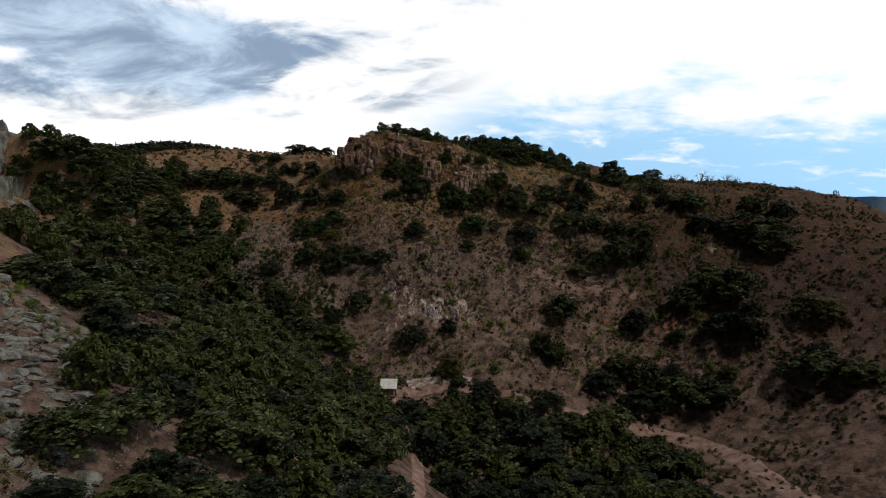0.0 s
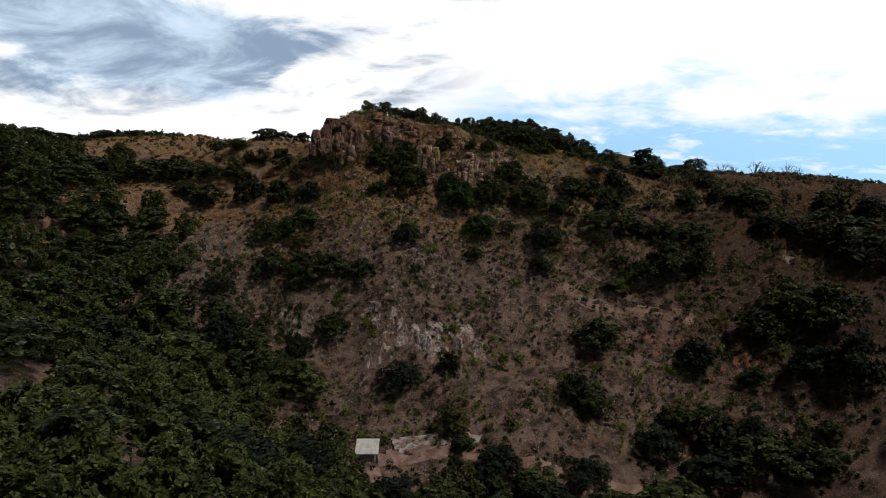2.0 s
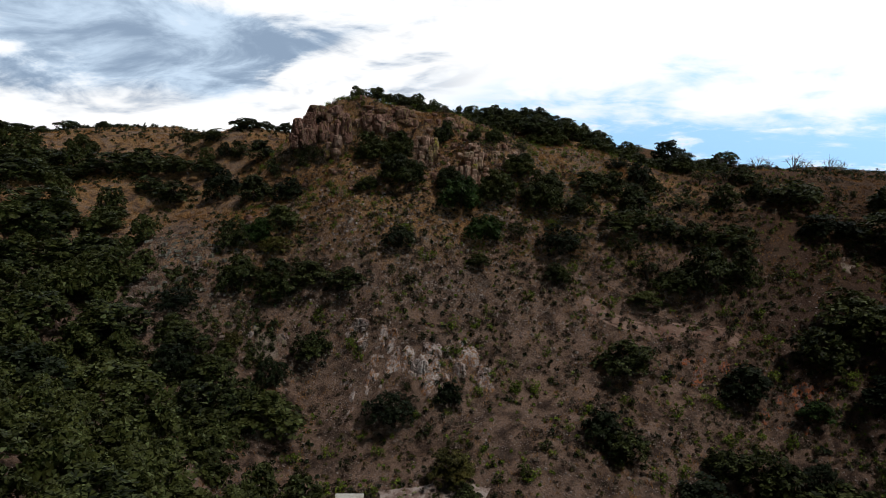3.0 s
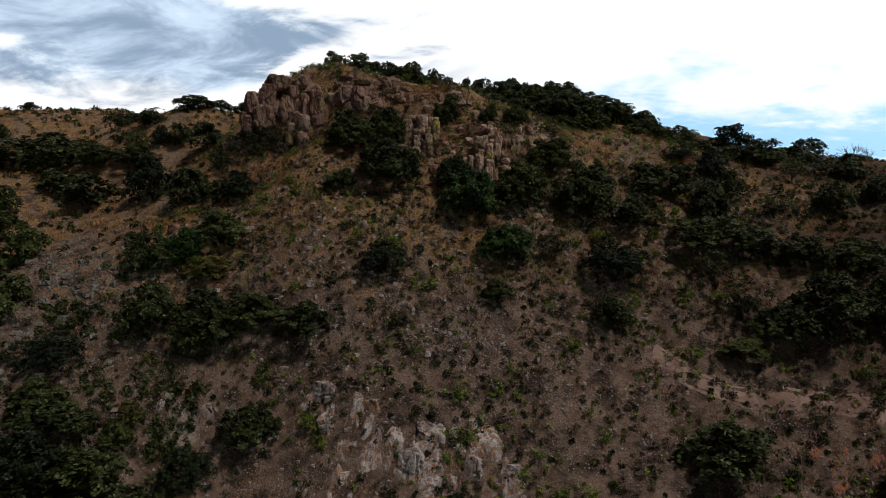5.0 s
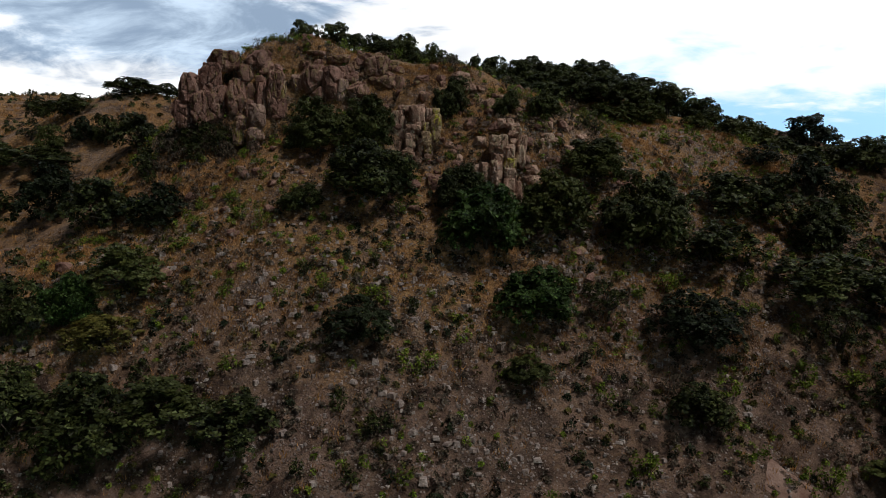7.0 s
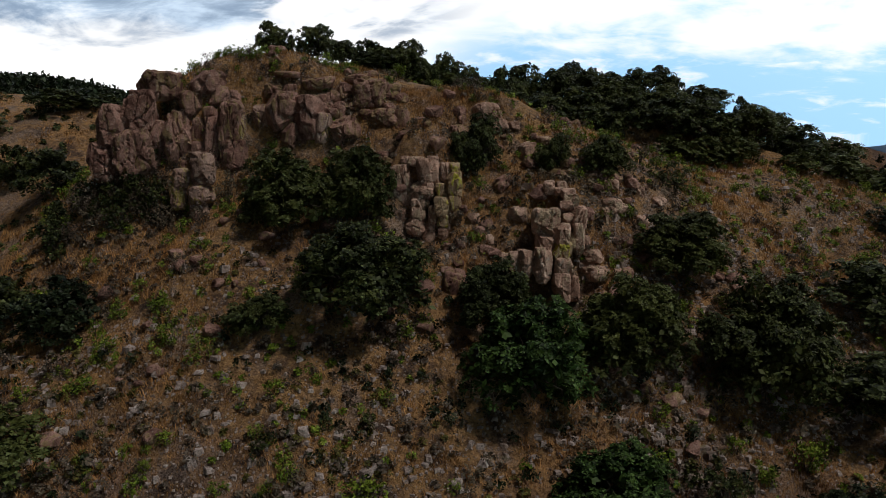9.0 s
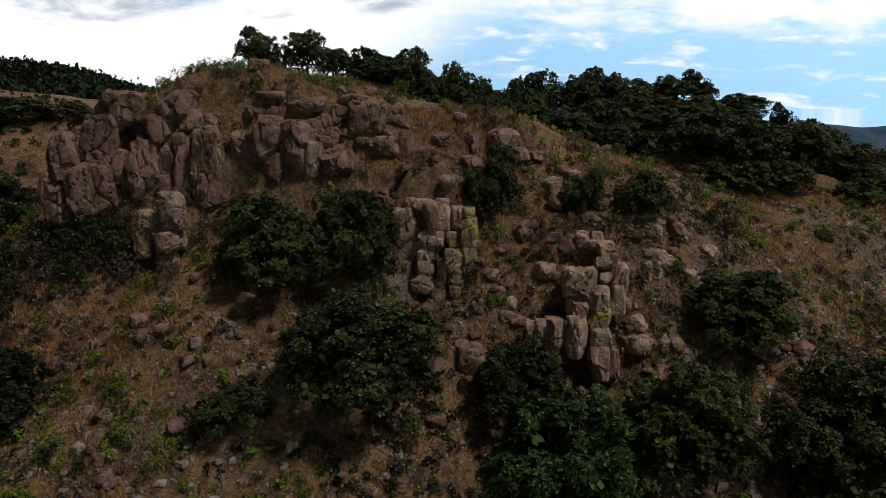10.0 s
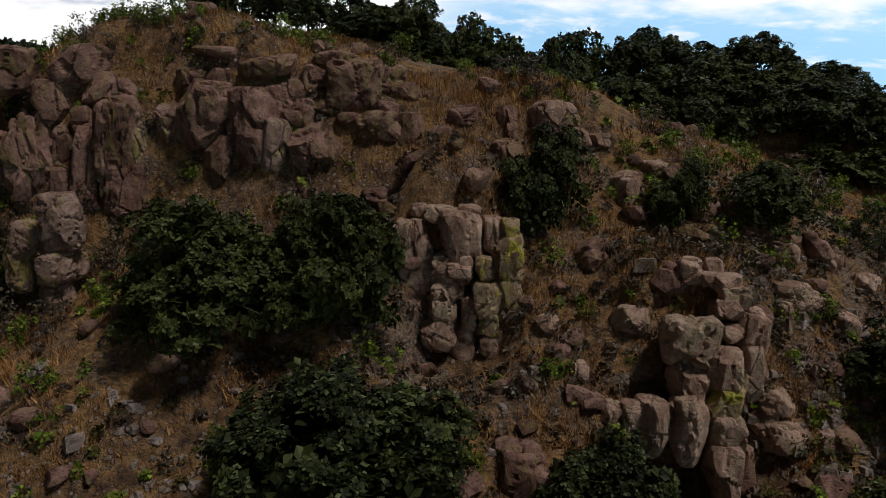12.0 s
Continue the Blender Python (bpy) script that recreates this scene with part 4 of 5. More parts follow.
def place(kind, x, y, wide, tall, spin, base_wide, base_tall, sink=0.1):
    """Stand a copy of a kind on the ground; the first one is the kind itself."""
    m = pose(x, y, lands(x, y) - sink, 0, 0, spin) @ Matrix.Diagonal((wide / base_wide, wide / base_wide, tall / base_tall, 1))
    if kind.name not in USED:
        USED.add(kind.name)
        kind.matrix_basis = m
        return kind
    return copy_thing(kind, m @ Matrix.Diagonal((*(1 / s for s in kind.scale), 1)))


# x, y, crown width, height
OAKS_SLOPE = [
    (-24.7, 168.0, 5.3, 3.7), (-6.3, 165.6, 7.3, 4.7), (-11.6, 164.0, 3.5, 2.2), (12.7, 169.0, 5.4, 3.4), (24.2, 168.0, 6.4, 3.7), (28.1, 168.6, 5.3, 4.0),
    (30.8, 164.6, 5.7, 4.4), (20.9, 162.0, 6.0, 3.2), (16.1, 163.4, 6.4, 5.0), (8.8, 163.6, 5.7, 4.2), (1.2, 165.2, 4.1, 2.9), (16.4, 151.0, 4.0, 2.7),
    (5.4, 152.9, 3.5, 1.8), (-37.9, 176.1, 6.7, 5.5), (-30.9, 170.7, 6.3, 4.5), (-38.6, 188.8, 3.5, 3.3), (-33.2, 184.9, 5.7, 3.9), (-23.8, 159.0, 5.5, 3.6),
    (-30.5, 155.8, 4.5, 4.3), (-28.1, 150.0, 5.9, 4.8), (-22.5, 150.2, 6.9, 4.9), (-18.1, 151.0, 6.4, 3.3), (-13.4, 149.7, 5.3, 2.9), (-32.6, 140.5, 6.9, 3.0),
]
OAKS_SLOPE_B = [
    (-17.0, 143.3, 5.1, 3.4), (27.8, 148.5, 4.7, 2.0), (28.0, 159.3, 7.7, 3.3), (23.5, 139.3, 6.8, 4.1),
]
OAKS_RIGHT = [
    (33.3, 172.4, 4.4, 3.9), (35.0, 169.6, 3.4, 3.0), (46.4, 199.0, 7.0, 5.1), (32.2, 150.3, 6.0, 2.8), (36.6, 149.7, 8.2, 6.4), (41.8, 150.4, 4.8, 5.1),
    (33.8, 158.7, 6.6, 3.2), (38.5, 157.7, 5.4, 3.5), (43.5, 156.9, 6.5, 3.6), (42.7, 179.6, 6.0, 3.4), (56.2, 194.4, 5.9, 3.7), (51.7, 174.5, 4.2, 3.1),
    (45.4, 165.8, 4.4, 3.9), (51.3, 167.9, 4.1, 3.1), (52.0, 139.0, 9.3, 5.2), (56.3, 165.0, 7.8, 3.7), (69.2, 161.0, 6.2, 4.2), (56.3, 156.7, 6.0, 3.2),
    (59.4, 155.1, 4.0, 2.4), (64.0, 151.8, 10.3, 5.3), (73.6, 156.5, 6.3, 3.9), (66.3, 145.3, 9.8, 5.0), (69.6, 151.1, 7.7, 3.2),
]
OAKS_LOWER = [
    (55.2, 134.8, 8.9, 6.0), (46.5, 136.8, 6.7, 4.6), (54.3, 126.3, 6.8, 6.9), (50.4, 129.0, 7.0, 4.2), (37.1, 135.8, 5.5, 4.0), (34.8, 125.7, 6.7, 4.4),
    (27.4, 123.2, 6.0, 3.4), (31.2, 127.1, 4.6, 3.0), (40.6, 121.6, 9.2, 3.9), (45.7, 119.2, 7.6, 4.0), (49.1, 122.0, 3.3, 2.5), (33.9, 120.9, 7.8, 3.3),
    (18.1, 129.1, 4.4, 3.4), (20.1, 126.8, 4.6, 3.6), (6.7, 117.8, 6.3, 3.6), (11.3, 116.0, 5.4, 2.3), (2.7, 122.0, 3.0, 2.3), (1.1, 135.4, 3.2, 2.6),
    (60.8, 116.0, 10.2, 4.3), (65.2, 110.8, 7.2, 3.5), (27.0, 115.6, 8.4, 4.4), (19.6, 113.2, 8.2, 4.3), (13.4, 106.9, 10.3, 5.7), (34.8, 113.7, 2.9, 1.9),
]
OAKS_LOWER_B = [
    (31.7, 102.0, 8.2, 5.1), (36.1, 102.3, 3.8, 3.9), (26.5, 97.8, 5.6, 4.3),
]
OAKS_UPPER_LEFT = [
    (-65.2, 192.8, 10.2, 4.3), (-56.7, 188.2, 9.0, 4.7), (-50.2, 186.9, 7.7, 3.2), (-43.7, 185.8, 6.0, 2.5), (-52.5, 181.0, 5.5, 2.3), (-47.5, 178.5, 8.0, 3.9),
    (-56.0, 173.1, 4.4, 4.1), (-52.4, 201.6, 4.4, 2.5), (-45.3, 194.4, 5.4, 2.3), (-44.4, 187.7, 3.4, 3.5), (-41.5, 188.9, 3.0, 2.8), (-54.2, 165.6, 6.4, 4.0),
    (-52.4, 158.0, 7.6, 3.2), (-64.0, 165.2, 9.8, 4.1), (-72.5, 171.9, 9.9, 4.1), (-71.1, 153.6, 7.7, 4.3), (-68.7, 157.8, 7.9, 3.7),
]
DARK_BUSHES = [
    (30.9, 176.5, 4.1, 2.0), (17.3, 155.9, 6.5, 3.8), (-6.0, 153.9, 4.9, 3.1), (-35.5, 145.8, 5.7, 3.0), (-21.3, 139.9, 4.4, 3.5), (40.5, 125.1, 4.2, 3.0),
    (17.3, 117.5, 6.2, 3.6), (-6.2, 134.1, 6.0, 3.8), (63.0, 117.7, 4.8, 3.4),
]
FRESH_OAKS = [
    (3.1, 161.7, 6.2, 4.4), (6.6, 157.0, 6.0, 3.8), (-27.3, 156.9, 4.2, 3.7), (43.2, 131.7, 4.1, 2.4),
]
OLIVE_OAKS = [
    (-24.3, 155.4, 5.1, 2.2), (-27.1, 143.0, 2.5, 2.2), (1.4, 125.5, 5.1, 3.6), (66.5, 125.6, 9.1, 3.8),
]
THIN_TREES = [
    (14.1, 174.7, 2.3, 2.4), (11.7, 157.0, 3.2, 2.9), (-48.9, 191.5, 3.6, 2.2), (27.4, 155.2, 4.3, 3.4), (29.3, 151.7, 4.9, 3.7), (44.0, 173.4, 3.0, 3.1),
    (49.2, 175.5, 4.3, 2.2), (38.2, 165.3, 4.5, 2.7), (63.1, 164.9, 2.5, 2.6), (73.3, 163.1, 4.5, 4.7),
]
OAKS_RIDGE = [
    (-15.4, 187.5, 3.5, 4.1), (-12.1, 188, 3.6, 3.4), (-10.0, 187, 2.2, 2.2), (-8.1, 189, 3.3, 3.0), (-5.0, 188, 3.8, 3.9), (-3.2, 187, 2.2, 2.8),
    (-1.5, 188.5, 3.3, 4.7), (0.8, 188, 2.9, 4.4), (6.0, 195, 4.0, 5.2), (3.3, 190, 2.8, 5.2), (10.4, 197, 3.3, 3.6), (13.0, 199, 2.2, 2.4),
    (16.9, 196, 3.8, 2.8), (20.6, 200, 3.3, 2.9), (14.2, 194, 3.9, 2.2), (25.0, 200, 4.6, 2.2), (30.6, 204, 2.4, 4.4), (33.9, 203, 4.4, 4.2),
    (7.6, 190, 4.4, 2.6), (11.9, 196, 3.6, 2.2), (15.6, 193, 4.3, 2.2), (-7.4, 187.1, 3.0, 1.7), (-4.2, 187.1, 3.4, 2.6), (-1.4, 187.1, 3.4, 2.6),
]
OAKS_RIDGE_B = [
    (1.5, 187.1, 3.4, 2.4), (4.4, 187.3, 4.1, 3.1), (7.3, 187.1, 3.4, 2.6), (9.9, 187.3, 4.2, 3.1), (13.4, 187.3, 4.4, 3.6), (17.3, 187.3, 4.4, 3.6),
    (21.0, 187.3, 4.4, 3.6), (24.8, 187.3, 4.2, 3.6), (12.8, 189.7, 3.6, 2.1), (16.7, 188.9, 4.3, 2.7), (20.9, 190.5, 4.1, 2.8), (24.6, 190.1, 4.5, 3.0),
]
OAKS_GULLY = [
    (-28.2, 136.8, 6.0, 3.8), (-32.0, 135.8, 5.4, 3.8), (-27.6, 141.4, 3.0, 2.4), (-34.4, 141.9, 4.6, 2.8), (-24.2, 136.0, 4.8, 3.2),
]
OAKS_HILLTOP = [
    (-6.5, 189.5, 3.2, 3.2), (2.4, 190.0, 3.4, 4.2), (4.6, 191.5, 3.6, 4.4), (8.6, 193.0, 3.8, 3.6), (10.0, 190.0, 4.0, 3.0), (13.2, 192.0, 4.0, 3.0),
    (18.6, 193.0, 4.2, 2.8), (22.4, 196.0, 4.2, 2.8), (27.6, 197.0, 4.4, 2.8), (30.0, 193.0, 4.6, 3.0), (28.4, 187.5, 4.6, 3.2), (35.0, 196.0, 4.6, 3.0),
    (38.5, 200.0, 4.6, 3.4), (33.0, 189.0, 4.8, 3.2), (36.5, 186.0, 4.4, 3.0), (40.5, 193.0, 4.6, 3.0),
]
OAKS_CRAG = [
    (5.7, 173.8, 2.3, 2.4), (9.1, 174.3, 3.6, 2.5), (0.5, 174.0, 3.6, 3.8), (-11.3, 171.2, 6.2, 4.6), (-7.2, 171.4, 5.0, 4.4), (-7.9, 195.0, 3.4, 3.0),
]
OAKS_PLATEAU = [
    (-92.5, 208.8, 7.3, 2.8), (-89.9, 213.8, 3.7, 2.0), (-86.7, 219.5, 5.0, 2.1), (-81.7, 226.0, 3.5, 2.1), (-40.0, 199.3, 5.5, 2.3), (-36.7, 202.3, 3.6, 2.0),
    (-32.8, 203.0, 4.0, 2.3), (-62.0, 193.8, 6.6, 3.3), (-76.4, 193.0, 7.8, 4.1), (-54.5, 170.0, 4.4, 2.1), (-73.0, 189.5, 7.7, 3.0),
]
OAKS_VALLEY = [
    (-5.7, 111.5, 6.7, 3.4), (-0.4, 112.2, 6.8, 4.2), (5.9, 111.0, 7.7, 4.1), (12.2, 112.2, 7.8, 4.5), (-2.0, 102.0, 6.2, 4.4), (3.8, 103.0, 8.0, 4.2),
    (9.6, 103.2, 8.0, 4.2), (14.5, 102.2, 7.9, 4.8), (1.2, 91.0, 6.3, 3.7), (6.4, 92.0, 7.2, 3.7), (12.5, 93.0, 7.3, 3.7), (19.2, 96.8, 7.6, 3.9),
    (20.3, 91.2, 6.4, 3.4), (27.0, 96.8, 7.6, 3.9), (33.5, 102.5, 6.3, 4.1), (31.7, 94.2, 6.5, 3.1), (32.2, 112.5, 3.9, 2.3), (34.5, 93.8, 4.1, 2.5),
    (-7.3, 96.2, 6.7, 3.8), (-9.0, 77.2, 6.7, 3.7),
]
OAKS_WOOD = [
    (-26.9, 48.0, 5.0, 2.0), (-22.1, 55.5, 5.7, 3.0), (-19.8, 64.2, 8.6, 4.3), (-16.3, 66.5, 6.9, 4.0), (-11.9, 66.0, 7.5, 3.6), (-6.6, 71.2, 6.8, 3.3),
    (-22.8, 52.0, 5.0, 2.1), (-19.0, 55.5, 5.7, 2.6), (-15.6, 59.8, 4.6, 2.8), (-26.8, 59.2, 6.2, 2.8), (-28.0, 72.5, 5.1, 3.4), (-35.9, 80.8, 7.7, 3.2),
    (-35.7, 71.8, 5.6, 2.4), (-20.9, 76.0, 7.3, 3.6), (-15.4, 78.5, 7.5, 4.2), (-28.3, 87.8, 8.6, 4.1), (-26.0, 67.0, 5.3, 3.1), (-11.0, 78.8, 6.2, 3.1),
    (-25.3, 101.0, 8.6, 4.1), (-19.1, 98.0, 8.6, 4.6), (-15.7, 113.0, 7.8, 3.8), (-42.1, 122.2, 8.6, 4.8), (-34.8, 127.2, 8.6, 4.8),
]
OAKS_WOOD_B = [
    (-41.5, 99.8, 8.6, 4.0), (-44.1, 89.0, 7.7, 3.3), (-27.6, 131.5, 8.6, 4.8), (-20.7, 134.0, 8.6, 4.5), (-28.8, 54.6, 7.0, 3.4), (-39.6, 84.6, 6.6, 3.6),
    (-41.6, 92.4, 6.0, 3.6), (-46.5, 87.4, 5.2, 3.6), (-33.4, 98.9, 7.4, 4.2),
]
OAKS_LEFT = [
    (-50.3, 87.8, 8.4, 3.5), (-50.6, 100.8, 8.6, 4.1), (-56.4, 131.0, 8.6, 4.8), (-49.3, 137.0, 8.6, 4.8), (-41.1, 138.8, 8.6, 4.7), (-68.0, 126.0, 8.6, 4.8),
    (-63.3, 135.0, 8.6, 4.8), (-60.2, 148.2, 8.6, 4.8), (-55.6, 155.2, 8.6, 4.2), (-76.8, 149.2, 8.6, 4.8), (-69.2, 150.5, 8.6, 4.8), (-74.5, 152.2, 8.6, 4.8),
    (-82.5, 151.8, 8.6, 4.8), (-78.4, 153.0, 8.6, 4.6), (-82.3, 189.5, 8.6, 4.8), (-61.0, 160.0, 8.6, 4.8), (-51.4, 157.5, 7.5, 2.9), (-53.6, 164.2, 6.4, 3.3),
    (-71.0, 169.2, 8.6, 3.4), (-80.4, 149.5, 7.8, 4.8), (-96.2, 203.5, 8.6, 4.1), (-94.5, 203.3, 7.7, 3.2), (-64.8, 159.5, 8.6, 3.6), (-60.7, 164.3, 7.4, 3.3),
]
OAKS_LEFT_B = [
    (-69.6, 158.5, 6.1, 3.5),
]
ALL_OAKS = [
    ("oaks of the slope", OAKS_SLOPE + OAKS_SLOPE_B, "plain"), ("oaks of the right", OAKS_RIGHT, "plain"), ("oaks of the lower", OAKS_LOWER + OAKS_LOWER_B, "plain"), ("oaks of the valley", OAKS_VALLEY, "plain"),
    ("oaks of the wood", OAKS_WOOD + OAKS_WOOD_B, "plain"), ("oaks of the left", OAKS_LEFT + OAKS_LEFT_B, "plain"), ("oaks of the upper left", OAKS_UPPER_LEFT, "plain"),
    ("oaks of the crag", OAKS_CRAG, "plain"), ("oaks of the plateau", OAKS_PLATEAU, "ridge"), ("oaks of the ridge", OAKS_RIDGE + OAKS_RIDGE_B, "ridge"),
    ("oaks of the gully", OAKS_GULLY, "plain"), ("oaks of the hilltop", OAKS_HILLTOP, "ridge"), ("round dark bushes", DARK_BUSHES, "dark"), ("fresh green oaks", FRESH_OAKS, "fresh"), ("olive oaks", OLIVE_OAKS, "olive"), ("thin trees", THIN_TREES, "thin"),
]
rnd = random.Random(5)
STANDING = []


def crowd(x, y, gap):
    return any((x - a) ** 2 + (y - b) ** 2 < (gap + 0.3 * w) ** 2 for a, b, w in STANDING)


def grow_oak(x, y, wide, tall, group, sort):
    near = abs(x + 1) < 19 and 158 < y < 186
    mid = abs(x) < 45 and y > 140
    one = place(rnd.choice(WOOD_KINDS if group == "oaks of the left" else KIND_OF[sort] if sort in KIND_OF else NEAR_KINDS if near else MID_KINDS if mid else KINDS), x, y, wide * (1.15 if sort == "ridge" else 1.0), tall, rnd.uniform(0, 360), 5.0, 4.0)
    one["group"] = group
    if near and x > 0 and y < 168:
        one.scale = (one.scale[0] * 1.1, one.scale[1] * 1.1, one.scale[2] * 1.18)
    STANDING.append((x, y, wide))


for group, trees, sort in ALL_OAKS:
    for x, y, wide, tall in trees:
        grow_oak(x, y, wide, tall, group, sort)

CROWNS, WOOD = ([], [], [0]), ([], [], [0])
# close woods: centre and half size of a stand, tries, gap, group
for cx, cy, hx, hy, tries, gap, group in (
        (-20, 92, 17, 30, 420, 1.7, "oaks of the wood"), (-52, 140, 24, 22, 330, 2.0, "oaks of the left"), (-38, 114, 14, 16, 220, 1.7, "oaks of the wood"), (-76, 160, 14, 16, 120, 2.2, "oaks of the left"),
        (-33, 130, 11, 12, 170, 1.8, "oaks of the left"), (14, 101, 20, 12, 240, 1.7, "oaks of the valley"), (25, 191, 20, 10, 200, 1.3, "oaks of the ridge"), (45, 189, 9, 7, 60, 1.3, "oaks of the ridge"), (12, 114.5, 12, 3.5, 60, 1.2, "oaks of the valley"), (-18, 62, 14, 12, 110, 1.7, "oaks of the wood"), (-85, 185, 14, 18, 60, 2.4, "oaks of the left")):
    for _ in range(tries * 2):
        x, y = cx + hx * rnd.uniform(-1, 1), cy + hy * rnd.uniform(-1, 1)
        on_slabs = (abs(x + 31.5 + (y - 53) * 0.5) < 5.2 and 48 < y < 84) or math.hypot(x + 36, y - 92) < 4
        by_hut = math.hypot(x + 9.3, y - 119.0) < 3.6
        on_track = by_hut or abs(x + 4 - (y - 90) * -0.06) < 2.2 and y < 122
        on_road = y > 117.5 - 0.1 * x and x > -8 and y < 130
        if on_slabs or on_track or on_road or (y - 183 < (20 - x) * 0.25 and 150 < y and x > -10) or (x > -42 and 138 < y < 180) or crowd(x, y, gap):
            continue
        wide = rnd.uniform(2.6, 4.0) if group.endswith("ridge") else rnd.uniform(3.0, 5.6)
        if group.endswith("ridge") and y > 197:
            continue
        STANDING.append((x, y, wide))
        kind = rnd.choice(WOOD_KINDS)
        tall = wide * (rnd.uniform(0.5, 0.66) if group.endswith("ridge") else rnd.uniform(0.7, 1.0))
        m = pose(x, y, lands(x, y) - 0.1, 0, 0, rnd.uniform(0, 360)) @ Matrix.Diagonal((wide / 5, wide / 5, tall / 4, 1))
        for piece in kind.children:
            sides = 3 if piece.name.startswith("crown") else 4
            if piece.name.startswith("limb"):
                continue
            group_verts, group_faces, have = (CROWNS if piece.name.startswith("crown") else WOOD)
            co = np.empty(len(piece.data.vertices) * 3, np.float32)
            piece.data.vertices.foreach_get("co", co)
            idx = np.empty(len(piece.data.loops), np.int32)
            piece.data.loops.foreach_get("vertex_index", idx)
            group_verts.append(co.reshape(-1, 3) @ np.array(m.to_3x3()).T + np.array(m.translation))
            group_faces.append(idx.reshape(-1, sides) + have[0])
            have[0] += len(co) // 3

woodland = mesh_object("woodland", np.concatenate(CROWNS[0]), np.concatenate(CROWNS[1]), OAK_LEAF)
tagged(woodland, "close oak wood of merging dark green crowns", "woodland", kind="stuff")
mesh_object("branches", np.concatenate(WOOD[0]), np.concatenate(WOOD[1]), BARK, woodland)["kind"] = "stuff"

# ---- scrub, grass and loose stones ----
SCRUB_GREEN = [scrub("green_shrub", 70 + k, "small bright green shrub on the dry slope", "shrub", GREEN_LEAF, 26, 11, 0.06) for k in range(4)]
SCRUB_DARK = [scrub("low_bush", 80 + k, "low dark green bush on stony soil", "bush", OAK_LEAF, 26, 11, 0.07) for k in range(3)]
SCRUB_GREY = [scrub("dry_bush", 90 + k, "leafless grey-brown bush among dry grass", "bush", GREY_LEAF, 28, 11, 0.046) for k in range(3)]


def strew(kinds, count, box, gap, sizes, group, keep=lambda x, y: True):
    x0, x1, y0, y1 = box
    done = 0
    for _ in range(count * 6):
        x, y = rnd.uniform(x0, x1), rnd.uniform(y0, y1)
        if done >= count:
            break
        if not keep(x, y) or any((x - a) ** 2 + (y - b) ** 2 < (0.42 * w) ** 2 + gap for a, b, w in STANDING):
            continue
        wide = rnd.uniform(*sizes)
        one = place(rnd.choice(kinds), x, y, wide, wide * rnd.uniform(0.65, 1.0), rnd.uniform(0, 360), 1.0, 0.8, 0.03)
        one["group"] = group
        done += 1


strew(SCRUB_GREEN, 240, (-32, 34, 156, 184), 0.2, (0.5, 1.3), "green shrubs of the hill")
strew(SCRUB_GREEN, 100, (-18, 50, 124, 160), 0.2, (0.7, 1.9), "green shrubs of the slope")
strew(SCRUB_GREEN, 22, (-22, -13, 180.5, 183), 0.0, (0.5, 1.1), "green shrubs of the hilltop")
strew(SCRUB_GREEN, 36, (-50, -28, 60, 98), 0.2, (0.6, 1.6), "green shrubs of the slabs")
strew(SCRUB_DARK, 105, (-25, 75, 120, 160), 0.2, (0.6, 1.6), "low bushes of the slope")
strew(SCRUB_DARK, 60, (35, 95, 95, 175), 0.2, (0.6, 1.8), "low bushes of the right")
strew(SCRUB_GREY, 120, (-40, 45, 135, 186), 0.2, (0.6, 1.7), "dry bushes of the hill")
strew(SCRUB_DARK, 26, (-30, -21, 174, 178), 0.0, (1.0, 2.4), "low bushes of the crag")
strew(SCRUB_GREY, 22, (-24, -13, 177, 180.5), 0.0, (0.6, 1.3), "dry bushes on the crag")
strew(SCRUB_DARK, 6, (-25, -12, 176, 180), 0.0, (0.8, 1.4), "low bushes on the crag")
strew(SCRUB_GREY, 55, (-29, -14, 174, 177.5), 0.0, (0.8, 1.9), "dry bushes of the crag")
strew(SCRUB_DARK, 35, (-100, -30, 180, 240), 0.2, (0.8, 2.2), "low bushes of the plateau")
strew(SCRUB_DARK, 35, (40, 100, 165, 200), 0.2, (0.6, 1.6), "low bushes of the right")

rng = np.random.RandomState(21)


def spread(count, box, patchy, seed, cell=4.0):
    """Random spots in a box, thinned to patches."""
    x0, x1, y0, y1 = box
    x, y = rng.uniform(x0, x1, count * 3), rng.uniform(y0, y1, count * 3)
    take = rng.uniform(-1, 1, count * 3) * patchy + lattice(x, y, cell, seed) + 0.5 * lattice(x, y, cell / 3, seed + 1) > 0.25
    return x[take][:count], y[take][:count]


def grass(name, count, box, tall, blades, seed, mat, label, width=0.03):
    x, y = spread(count, box, 0.7, seed)
    n = len(x) * blades
    px, py = np.repeat(x, blades) + rng.normal(0, 0.16, n), np.repeat(y, blades) + rng.normal(0, 0.16, n)
    foot = np.c_[px, py, land(px, py) - 0.05]
    a = rng.uniform(0, 6.28, n)
    side = np.c_[np.cos(a), np.sin(a), np.zeros(n)] * width
    lean = rng.normal(0, 0.4, (n, 2))
    h = tall * rng.uniform(0.5, 1.25, n)
    tip = foot + np.c_[lean * h[:, None], h]
    verts = np.stack([foot - side, foot + side, tip], 1).reshape(-1, 3)
    return tagged(mesh_object(name, verts, np.arange(n * 3).reshape(-1, 3), mat), label, "grass", kind="stuff")


